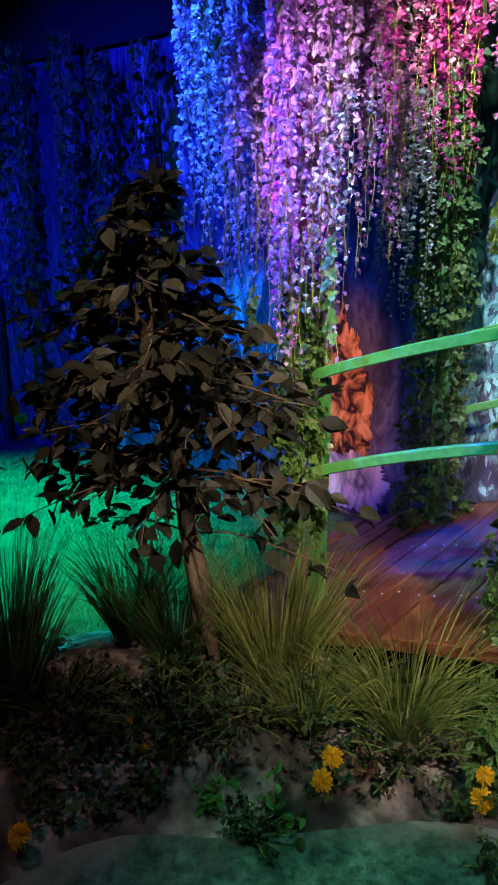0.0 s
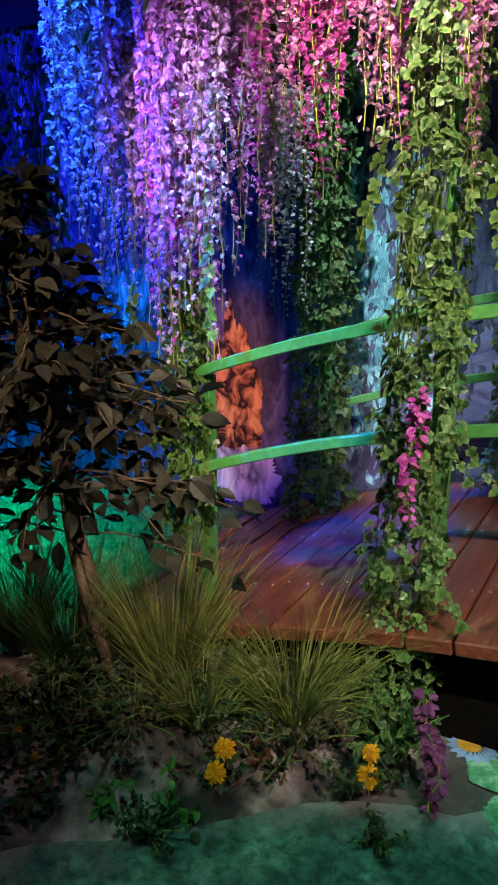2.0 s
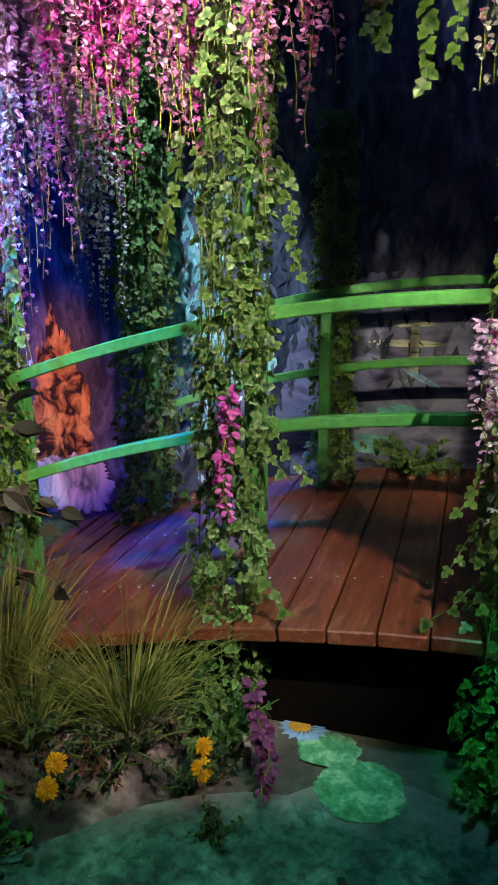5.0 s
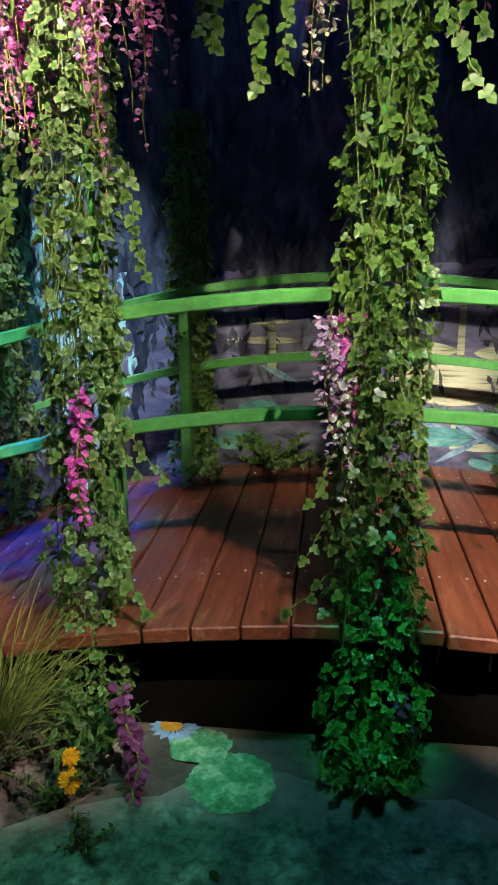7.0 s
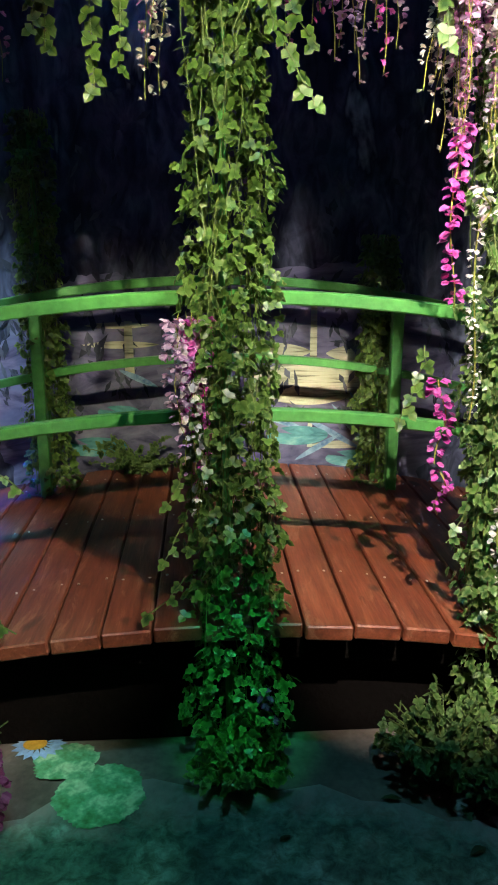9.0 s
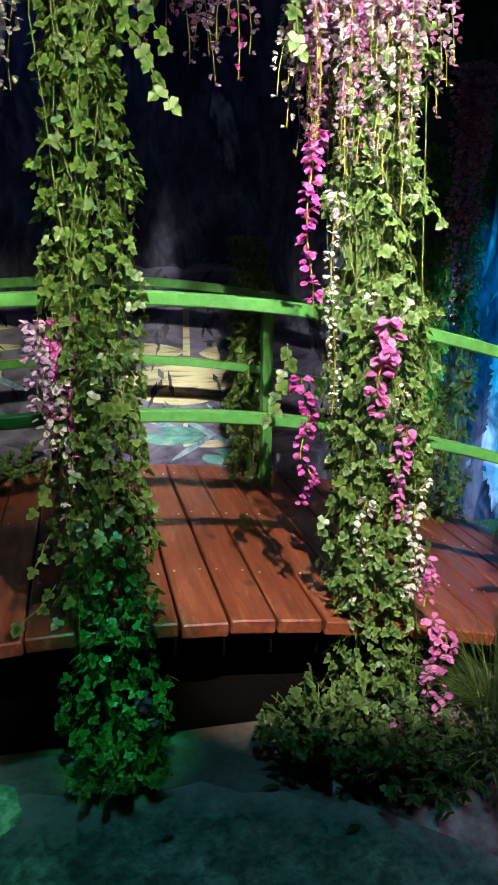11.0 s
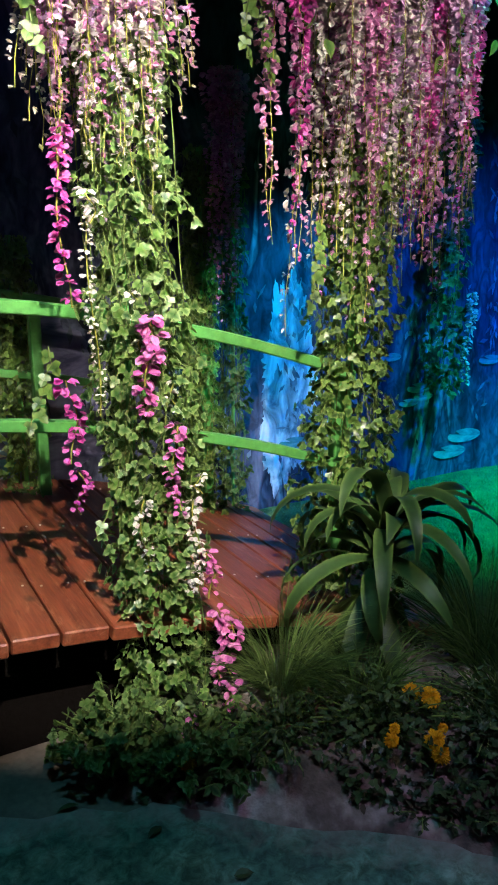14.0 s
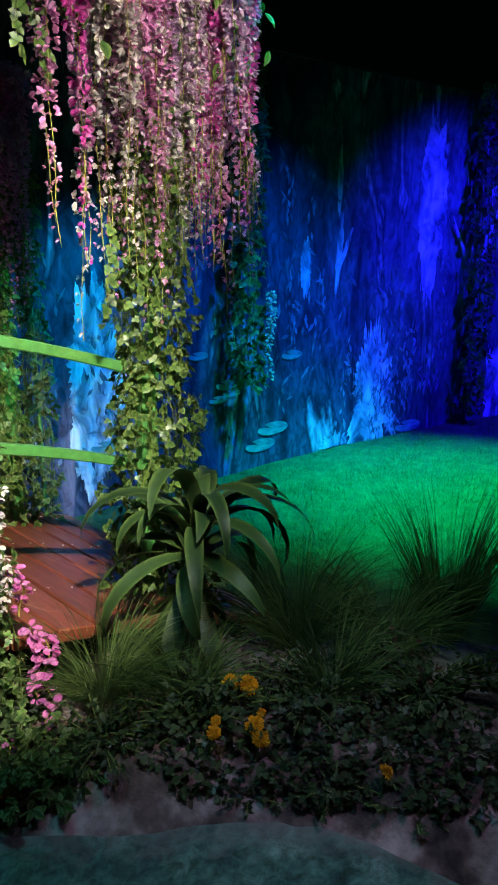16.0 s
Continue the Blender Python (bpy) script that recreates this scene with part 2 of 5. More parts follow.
BLACK = surface("black_drape", [(0.3, (0.035, 0.032, 0.03)), (0.7, (0.07, 0.06, 0.055))], 2, 0.9)
METAL = surface("dark_rail_metal", [(0.3, (0.02, 0.02, 0.022)), (0.7, (0.06, 0.06, 0.06))], 10, 0.4)


def mural(name, dark, mid, pale, seed=0.0):
    """Painted back wall: tall hanging strokes over a dark ground, with finer leaf dabs."""
    m, nt, b = blank(name, 0.7, 0.25)
    strokes = texture(nt, 1.25 + seed, 4.5, (2.0, 1, 0.55), 0.55, 1.2)
    dabs = texture(nt, 9, 4, (1.5, 1, 0.75), 0.55, 1.6)
    broad = texture(nt, 0.7, 2)
    col = ramp(nt, strokes, [(0.40, dark), (0.53, mid), (0.60, dark), (0.68, pale), (0.8, pale)])
    col = mix(nt, "MULTIPLY", 0.6, col, ramp(nt, dabs, [(0.38, (0.22, 0.22, 0.25)), (0.62, (1.5, 1.5, 1.45))]))
    col = mix(nt, "MULTIPLY", 0.7, col, ramp(nt, broad, [(0.35, (0.4, 0.4, 0.45)), (0.65, (1.4, 1.4, 1.4))]))
    nt.links.new(col, b.inputs["Base Color"])
    bump(nt, b, dabs, 0.15)
    return m


def brushed(name, stops, scale, stretch):
    """Streaky paint for single painted shapes."""
    m, nt, b = blank(name, 0.65, 0.25)
    lines = texture(nt, scale, 5, stretch, 0.6, 0.8)
    nt.links.new(ramp(nt, lines, stops), b.inputs["Base Color"])
    bump(nt, b, lines, 0.15)
    return m


MURAL = mural("mural_paint", (0.03, 0.035, 0.06), (0.12, 0.13, 0.19), (0.55, 0.58, 0.62))
PANEL = brushed("mural_water", [(0.35, (0.05, 0.05, 0.10)), (0.5, (0.16, 0.15, 0.24)), (0.7, (0.26, 0.26, 0.36))], 3, (1, 1, 3))
CREAM = brushed("mural_cream", [(0.36, (0.16, 0.16, 0.10)), (0.46, (0.50, 0.50, 0.32)), (0.7, (0.66, 0.64, 0.44))], 5, (0.6, 1, 9))
PAD = brushed("mural_pad", [(0.35, (0.05, 0.17, 0.18)), (0.55, (0.13, 0.36, 0.34)), (0.7, (0.28, 0.5, 0.44))], 6, (1, 1, 4))
STROKE = brushed("mural_blue_stroke", [(0.35, (0.08, 0.16, 0.3)), (0.6, (0.3, 0.45, 0.55))], 8, (2, 1, 2))
PALE = brushed("mural_pale", [(0.34, (0.04, 0.06, 0.09)), (0.46, (0.28, 0.36, 0.42)), (0.6, (0.75, 0.80, 0.82))], 5.5, (1.5, 1, 0.8))
# Orange lamp pool put into paint; its dark gaps imitate leaf shadow.
ORANGE_POOL = brushed("mural_orange_pool", [(0.42, (0.02, 0.012, 0.010)), (0.50, (0.30, 0.15, 0.05)), (0.62, (0.64, 0.40, 0.14))], 9, (1.2, 1, 1))
TEAL_DABS = brushed("mural_teal", [(0.45, (0.09, 0.09, 0.14)), (0.56, (0.14, 0.14, 0.20)), (0.6, (0.30, 0.62, 0.60)), (0.7, (0.45, 0.75, 0.72))], 9, (2.2, 1, 0.9))
BROWN = surface("valance_cloth", [(0.3, (0.010, 0.007, 0.006)), (0.7, (0.03, 0.018, 0.014))], 2, 0.9)
# Colours of the projected lily images, painted instead of thrown by a lamp.
PROJ_PAD = surface("lily_projection_pad", [(0.32, (0.05, 0.19, 0.05)), (0.5, (0.14, 0.40, 0.20)), (0.62, (0.42, 0.62, 0.36))], 15, 0.5, 60, 0.2)
PROJ_PETAL = surface("lily_projection_petal", [(0.3, (0.14, 0.28, 0.60)), (0.7, (0.42, 0.60, 0.90))], 9, 0.5)
PROJ_CORE = surface("lily_projection_core", [(0.3, (0.6, 0.28, 0.03)), (0.7, (0.8, 0.45, 0.06))], 12, 0.5)

# ---- building helpers ----
def link_mesh(name, mesh, parent=None, label="", m=None):
    ob = new(name, mesh)
    if m is not None:
        ob.matrix_world = m
    if parent is not None:
        ob.parent = parent
        if m is not None:
            ob.matrix_parent_inverse = parent.matrix_world.inverted()
    if label:
        ob["label"] = label
    return ob


def part(name, bm, material, parent=None, label=""):
    """One bmesh, given in the thing's own coordinates, as one mesh object under it."""
    mesh = bpy.data.meshes.new(name)
    bm.to_mesh(mesh)
    bm.free()
    mesh.materials.append(material)
    return link_mesh(name, mesh, parent, label)


def raw(name, verts, faces, material, rim=None, smooth=False):
    mesh = bpy.data.meshes.new(name)
    mesh.from_pydata([tuple(v) for v in verts], [], faces)
    mesh.materials.append(material)
    if rim is not None:
        mesh.attributes.new("rim", "FLOAT", "POINT").data.foreach_set("value", np.asarray(rim, dtype=np.float32))
    if smooth:
        mesh.polygons.foreach_set("use_smooth", [True] * len(mesh.polygons))
    return mesh


def thing(name, place, label, category, group="", kind=""):
    ob = new(name)
    ob.empty_display_size = 0.1
    ob.matrix_world = pose(*place)
    bpy.context.view_layer.update()
    return tagged(ob, label, category, group, kind)


def box(bm, size, place, bevel=0.0, turn=None):
    r = bmesh.ops.create_cube(bm, size=1.0)
    m = Matrix.Translation(place) @ (turn or Matrix.Identity(4)) @ Matrix.Diagonal((*size, 1))
    bmesh.ops.transform(bm, matrix=m, verts=r["verts"])
    if bevel:
        edges = list({e for v in r["verts"] for e in v.link_edges})
        bmesh.ops.bevel(bm, geom=edges, offset=bevel, segments=1, affect="EDGES")
    return bm


def tube(points, radii, sides=6):
    """Verts and faces of a tapering tube along points."""
    verts, faces = [], []
    n = len(points)
    for i, p in enumerate(points):
        d = (Vector(points[min(i + 1, n - 1)]) - Vector(points[max(i - 1, 0)])).normalized()
        a = d.orthogonal().normalized()
        b = d.cross(a)
        for k in range(sides):
            w = 2 * math.pi * k / sides
            verts.append(Vector(p) + radii[i] * (math.cos(w) * a + math.sin(w) * b))
    for i in range(n - 1):
        for k in range(sides):
            k2 = (k + 1) % sides
            faces.append((i * sides + k, i * sides + k2, (i + 1) * sides + k2, (i + 1) * sides + k))
    faces.append(tuple(range(sides))[::-1])
    faces.append(tuple((n - 1) * sides + k for k in range(sides)))
    return verts, faces


def join(pieces):
    verts, faces, base = [], [], 0
    for v, f in pieces:
        verts += list(v)
        faces += [tuple(i + base for i in q) for q in f]
        base += len(v)
    return verts, faces


# leaf outlines lie in x (width), y (length from the stalk), z (fold); the last number is the rim weight
IVY_SHAPE = ([(0, 0, 0, 0.4), (0.30, -0.10, 0.03, 1), (0.52, 0.22, 0.0, 1), (0.26, 0.42, 0.05, 0.7), (0.30, 0.66, 0.0, 1), (0, 1.0, -0.08, 1),
              (-0.30, 0.66, 0.0, 1), (-0.26, 0.42, 0.05, 0.7), (-0.52, 0.22, 0.0, 1), (-0.30, -0.10, 0.03, 1), (0, 0.42, -0.04, 0)],
             [(0, 1, 10), (1, 2, 10), (2, 3, 10), (3, 4, 10), (4, 5, 10), (5, 6, 10), (6, 7, 10), (7, 8, 10), (8, 9, 10), (9, 0, 10)])
OVAL_SHAPE = ([(0, 0, 0, 0), (0.22, 0.22, 0.05, 1), (0.27, 0.48, 0.06, 1), (0.16, 0.76, 0.02, 1), (0, 1.0, -0.12, 1),
               (-0.16, 0.76, 0.02, 1), (-0.27, 0.48, 0.06, 1), (-0.22, 0.22, 0.05, 1), (0, 0.3, 0, 0), (0, 0.65, -0.03, 0)],
              [(0, 1, 8), (1, 2, 9, 8), (2, 3, 9), (3, 4, 9), (4, 5, 9), (5, 6, 9), (6, 7, 8, 9), (7, 0, 8)])
PETAL_SHAPE = ([(0, 0, 0, 0), (0.34, 0.35, 0.10, 1), (0.30, 0.85, -0.02, 1), (0, 1.0, -0.18, 1), (-0.30, 0.85, -0.02, 1), (-0.34, 0.35, 0.10, 1), (0, 0.5, -0.06, 0)],
               [(0, 1, 6), (1, 2, 6), (2, 3, 6), (3, 4, 6), (4, 5, 6), (5, 0, 6)])


THIN_SHAPE = ([(x * 0.42, y, z, r) for x, y, z, r in PETAL_SHAPE[0]], PETAL_SHAPE[1])


def scatter(shape, places):
    """Leaves at places: (position, direction of the tip, facing, size)."""
    tv = np.array([v[:3] for v in shape[0]])
    rim1 = [v[3] for v in shape[0]]
    out, faces, rim = [], [], []
    for i, (p, d, n, s) in enumerate(places):
        d = Vector(d).normalized()
        n = Vector(n)
        x = d.cross(n)
        if x.length < 1e-4:
            x = d.orthogonal()
        x.normalize()
        z = x.cross(d)
        m = np.array([x, d, z])
        out.append(tv @ m * s + np.array(p))
        base = i * len(tv)
        faces += [tuple(k + base for k in f) for f in shape[1]]
        rim += rim1
    return np.concatenate(out), faces, rim


SINGLE = {}


def leaf_parts(parent, shape, places, material, size, most):
    """The foremost leaves as parts of their own on one shared mesh; the rest joined."""
    order = sorted(range(len(places)), key=lambda i: places[i][0][1] + 0.02 * ((i * 7919) % 10))
    key = (id(shape), material.name)
    if key not in SINGLE:
        v, f, rim = scatter(shape, [((0, 0, 0), (0, 1, 0), (0, 0, 1), size)])
        SINGLE[key] = (raw("leaf", v, f, material, rim), size)
    mesh, base = SINGLE[key]
    for i in order[:most]:
        p, d, n, s = places[i]
        d = Vector(d).normalized()
        x = d.cross(Vector(n)).normalized()
        m = Matrix((x, d, x.cross(d))).transposed().to_4x4()
        leaf = link_mesh("leaf", mesh, parent)
        leaf.matrix_local = Matrix.Translation(Vector(p)) @ m @ Matrix.Scale(s / base, 4)
    v, f, rim = scatter(shape, [places[i] for i in order[most:]])
    link_mesh("leaves", raw("leaves", v, f, material, rim), parent)["kind"] = "stuff"


def ivy_places(rng, height, radius, count, size, lean=(0, 0), flare=0.0, bottom=0.0):
    """Leaves over an uneven hanging curtain of vines round an upright axis."""
    places, bulge = [], [rng.uniform(0.7, 1.25) for _ in range(24)]
    for _ in range(count):
        h = rng.uniform(bottom, height)
        k = h / height * 22
        r0 = radius * (bulge[int(k)] * (1 - k % 1) + bulge[int(k) + 1] * (k % 1)) * (1 + flare * (1 - h / height) ** 2)
        a = rng.uniform(0, 2 * math.pi)
        r = r0 * math.sqrt(rng.uniform(0.25, 1.15))
        out = Vector((math.cos(a), math.sin(a), 0))
        p = out * r + Vector((lean[0] * (1 - h / height), lean[1] * (1 - h / height), h))
        d = Vector((rng.gauss(0, 0.75), rng.gauss(0, 0.75), rng.uniform(-1.2, -0.2))) + out * rng.uniform(-0.1, 0.7)
        n = out + Vector((rng.gauss(0, 0.7), rng.gauss(0, 0.7), rng.uniform(-0.2, 0.9)))
        places.append((p, d, n, size * rng.uniform(0.6, 1.25)))
    return places


def vines(rng, height, radius, count, thick=0.0025, lean=(0, 0), bottom=0.0):
    pieces = []
    for _ in range(count):
        a, r = rng.uniform(0, 6.28), radius * rng.uniform(0.3, 1.0)
        low = rng.uniform(bottom, height * 0.6)
        pts = []
        for i in range(13):
            h = low + (height - low) * i / 12
            a += rng.gauss(0, 0.4)
            pts.append((r * math.cos(a) + lean[0] * (1 - h / height), r * math.sin(a) + lean[1] * (1 - h / height), h))
        pieces.append(tube(pts, [thick] * 13, 4))
    return join(pieces)


# ---- setting ----
WALL_Y, LEFT_X, RIGHT_X, FRONT_Y, TOP = 3.80, -7.5, 10.0, -3.6, 4.4


def slab(name, lo, hi, material, label, category):
    bm = bmesh.new()
    box(bm, [b - a for a, b in zip(lo, hi)], [(a + b) / 2 for a, b in zip(lo, hi)])
    ob = part(name, bm, material)
    return tagged(ob, label, category, kind="structure")


slab("floor", (LEFT_X, FRONT_Y, -0.2), (RIGHT_X, WALL_Y, -0.012), FLOOR_DARK, "dark grey matt floor of the exhibition hall", "floor")
MURAL_LABEL = "mural wall painted with hanging willow strokes and pond water"


def wall_y(x):
    """The mural wall bends gently forward towards both ends."""
    return WALL_Y - 0.04 * max(0.0, abs(x - 0.5) - 3.3) ** 2


def bent_sheet(name, z0, z1, proud, thick, material, label, category):
    verts, faces, n = [], [], 70
    for i in range(n + 1):
        x = LEFT_X + (RIGHT_X - LEFT_X) * i / n
        y = wall_y(x) - proud
        verts += [(x, y, z0), (x, y, z1), (x, y + thick, z1), (x, y + thick, z0)]
    for i in range(n):
        for k in range(4):
            faces.append((4 * i + k, 4 * i + 4 + k, 4 * i + 4 + (k + 1) % 4, 4 * i + (k + 1) % 4))
    faces += [(0, 1, 2, 3), (4 * n + 3, 4 * n + 2, 4 * n + 1, 4 * n)]
    tagged(new(name, raw(name, verts, faces, material)), label, category, kind="structure")


bent_sheet("wall_north", -0.2, TOP, 0.0, 0.2, MURAL, MURAL_LABEL, "wall")
slab("wall_south", (LEFT_X - 0.2, FRONT_Y - 0.2, -0.2), (RIGHT_X + 0.2, FRONT_Y, TOP), BLACK, "black draped wall behind the pond", "wall")
slab("wall_west", (LEFT_X - 0.2, FRONT_Y, -0.2), (LEFT_X, WALL_Y, TOP), MURAL, "dark painted side wall", "wall")
slab("wall_east", (RIGHT_X, FRONT_Y, -0.2), (RIGHT_X + 0.2, WALL_Y, TOP), MURAL, "dark painted side wall", "wall")
slab("ceiling", (LEFT_X - 0.2, FRONT_Y - 0.2, TOP), (RIGHT_X + 0.2, WALL_Y + 0.2, TOP + 0.15), BLACK, "black painted ceiling of the hall", "ceiling")

PC = (0.4, 0.3)  # centre of the round pond


def disc_sheet(name, rings, a0, a1, height, material, steps=90):
    """A sheet in rings round the pond's centre; angles from the y axis, plus to the right."""
    verts, faces = [], []
    for r in rings:
        for k in range(steps + 1):
            a = radians(a0 + (a1 - a0) * k / steps)
            x, y = PC[0] + r * math.sin(a), PC[1] + r * math.cos(a)
            verts.append((x, y, height(x, y, r, math.degrees(a))))
    for i in range(len(rings) - 1):
        for k in range(steps):
            q = i * (steps + 1) + k
            faces.append((q, q + 1, q + steps + 2, q + steps + 1))
    mesh = raw(name, verts, faces, material, smooth=True)
    return new(name, mesh)


pond = disc_sheet("pond_floor", [0.01 + 0.198 * i for i in range(10)], -180, 180, lambda x, y, r, a: 0.0, CONCRETE, 96)
for v in pond.data.vertices:
    if math.hypot(v.co.x - PC[0], v.co.y - PC[1]) > 1.5:
        v.co += Vector((v.co.x - PC[0], v.co.y - PC[1], 0)).normalized() * (0.10 * noise.noise((v.co.x * 2.4, v.co.y * 2.4, 4)) + 0.05 * noise.noise((v.co.x * 8, v.co.y * 8, 5)))
slab("floor_bridge", (-0.75, 1.2, -0.010), (1.75, 3.79, -0.003), GRIT, "bare brownish concrete floor under the bridge", "floor")
tagged(pond, "mottled teal-green painted floor that stands for the pond", "pond floor", kind="structure")


def lawn(name, x0, x1, y0, y1, label):
    nx, ny = 60, 40
    verts = [(x0 + (x1 - x0) * i / nx, y0 + (y1 - y0) * j / ny,
              0.004 + 0.012 * noise.noise((i * 0.35, j * 0.35, x0))) for j in range(ny + 1) for i in range(nx + 1)]
    faces = [(j * (nx + 1) + i, j * (nx + 1) + i + 1, (j + 1) * (nx + 1) + i + 1, (j + 1) * (nx + 1) + i) for j in range(ny) for i in range(nx)]
    return tagged(new(name, raw(name, verts, faces, TURF, smooth=True)), label, "lawn", kind="structure")


lawn("lawn_west", LEFT_X, -1.0, 1.8, WALL_Y, "short artificial turf lawn washed by green light")
lawn("lawn_south_west", LEFT_X, -1.9, 0.4, 1.8, "short artificial turf lawn in the shade")
lawn("lawn_east", 2.1, RIGHT_X, 0.2, WALL_Y, "short artificial turf lawn washed by green light")


def turf_blades(x0, x1, y0, y1, count, seed):
    """Short upright blades that break the light on the lawn."""
    rng = np.random.default_rng(seed)
    x, y = rng.uniform(x0, x1, count), rng.uniform(y0, y1, count)
    a, h, l1, l2 = rng.uniform(0, 6.28, count), rng.uniform(0.010, 0.028, count), rng.normal(0, 0.010, count), rng.normal(0, 0.010, count)
    w = 0.0022
    v = np.stack([np.stack([x - w * np.cos(a), y - w * np.sin(a), 0 * x], 1), np.stack([x + w * np.cos(a), y + w * np.sin(a), 0 * x], 1), np.stack([x + l1, y + l2, h], 1)], 1).reshape(-1, 3)
    f = [(3 * k, 3 * k + 1, 3 * k + 2) for k in range(count)]
    tagged(new("turf_blades", raw("turf_blades", v.tolist(), f, TURF_BLADE)), "short stiff blades of artificial turf", "turf", kind="stuff")


TURF_BLADE = foliage("turf_blade", (0.05, 0.12, 0.04), (0.22, 0.40, 0.14), rough=0.4, glow=0.2)
turf_blades(-5.0, -1.4, 1.9, 3.78, 60000, 1)
turf_blades(2.3, 6.8, 1.6, 3.78, 70000, 2)


def bank_height(x, y, r, a):
    """Lumpy planting bank: rises from the shore, level behind."""
    r = r / 0.966
    t = min(max((r - 1.72 - 0.12 * noise.noise((x * 1.7, y * 1.7, 2.0))) / 0.28, 0), 1)
    back = min(max((3.0 - r) / 0.5, 0), 1)
    side = min(max((abs(a) - SIDE[a > 0]) / 8, 0), 1)
    lump = 0.05 * noise.noise((x * 4, y * 4, 0.3)) + 0.022 * noise.noise((x * 13, y * 13, 1.0))
    return -0.02 + (t * t * (3 - 2 * t)) * back * side * (0.15 + lump)


SIDE = {False: 17, True: 20}
RINGS = [1.50 + 0.0435 * i for i in range(34)]
bank_w = disc_sheet("bank_west", RINGS, -92, -14, bank_height, BANK, 110)
bank_e = disc_sheet("bank_east", RINGS, 17, 95, bank_height, BANK, 110)
for b in (bank_w, bank_e):
    tagged(b, "lumpy pinkish-grey plaster bank round the pond", "bank", kind="structure")


def on_bank(r, a):
    x, y = PC[0] + r * math.sin(radians(a)), PC[1] + r * math.cos(radians(a))
    return x, y, max(bank_height(x, y, r, a), 0.0)


# ---- bridge ----
BX, NEAR_Y, FAR_Y, DECK_Y0, DECK_Y1 = 0.504, 2.366, 3.491, 2.125, 3.722


def deck_z(x):
    return 0.473 - (x - BX) ** 2 * 0.105


def rail_z(x, top):
    return 1.356 - (x - BX) ** 2 * 0.1161 if top else 1.0265 - (x - BX) ** 2 * 0.1196


bridge = thing("footbridge", (BX, 3.1, 0), "arched wooden footbridge with bright green rails and a red-brown plank deck", "bridge")


def to_world(bm):
    return bmesh.ops.transform(bm, matrix=bridge.matrix_world.inverted(), verts=bm.verts) or bm


def curved_rail(y, top, x0, x1, wide, tall):
    bm = bmesh.new()
    rings, n = [], 36
    for i in range(n + 1):
        x = x0 + (x1 - x0) * i / n
        z = rail_z(x, top)
        c = 0.004
        pts = [(-wide / 2 + c, -tall), (wide / 2 - c, -tall), (wide / 2, -tall + c), (wide / 2, -c), (wide / 2 - c, 0), (-wide / 2 + c, 0), (-wide / 2, -c), (-wide / 2, -tall + c)]
        rings.append([bm.verts.new((x, y + a, z + b)) for a, b in pts])
    for p, q in zip(rings, rings[1:]):
        for k in range(8):
            bm.faces.new((p[k], p[(k + 1) % 8], q[(k + 1) % 8], q[k]))
    bm.faces.new(rings[0][::-1])
    bm.faces.new(rings[-1])
    bmesh.ops.recalc_face_normals(bm, faces=bm.faces)
    return to_world(bm)


POSTS = (-1.06, -0.25, 0.5, 1.28, 2.08)
for y, posts in ((NEAR_Y, POSTS), (FAR_Y, POSTS)):
    part("handrail", curved_rail(y, True, posts[0] - 0.03, posts[-1] + 0.03, 0.06, 0.038), GREEN_PAINT, bridge, "bright green painted handrail")
    part("mid_rail", curved_rail(y, False, posts[0] - 0.03, posts[-1] + 0.03, 0.036, 0.036), GREEN_PAINT, bridge, "bright green painted rail")
    for x in posts:
        bm = bmesh.new()
        z0, z1 = max(deck_z(x) - 0.06, 0.0), rail_z(x, True) - 0.035
        box(bm, (0.048, 0.048, z1 - z0), (x, y + 0.03 * (1 if y < 3 else -1), (z0 + z1) / 2), 0.004)
        part("post", to_world(bm), GREEN_PAINT, bridge)

def arched_board(y, thick, depth):
    """A board on edge that follows the underside of the deck; depth None: down to the floor."""
    bm, rows, n = bmesh.new(), [], 44
    x0, x1 = BX - 1.95, BX + 1.95
    for i in range(n + 1):
        x = x0 + (x1 - x0) * i / n
        z = deck_z(x) - 0.047
        low = 0.0 if depth is None else max(z - depth, 0.0)
        rows.append([bm.verts.new((x, y + a, b)) for a, b in ((-thick / 2, low), (thick / 2, low), (thick / 2, max(z, 0.004)), (-thick / 2, max(z, 0.004)))])
    for p, q in zip(rows, rows[1:]):
        for k in range(4):
            bm.faces.new((p[k], p[(k + 1) % 4], q[(k + 1) % 4], q[k]))
    bm.faces.new(rows[0][::-1]), bm.faces.new(rows[-1])
    bmesh.ops.recalc_face_normals(bm, faces=bm.faces)
    return to_world(bm)


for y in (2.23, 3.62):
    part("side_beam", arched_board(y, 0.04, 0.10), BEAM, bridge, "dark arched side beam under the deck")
part("skirt_board", arched_board(2.32, 0.02, None), BEAM, bridge, "board closing the space under the deck, its shade painted black")

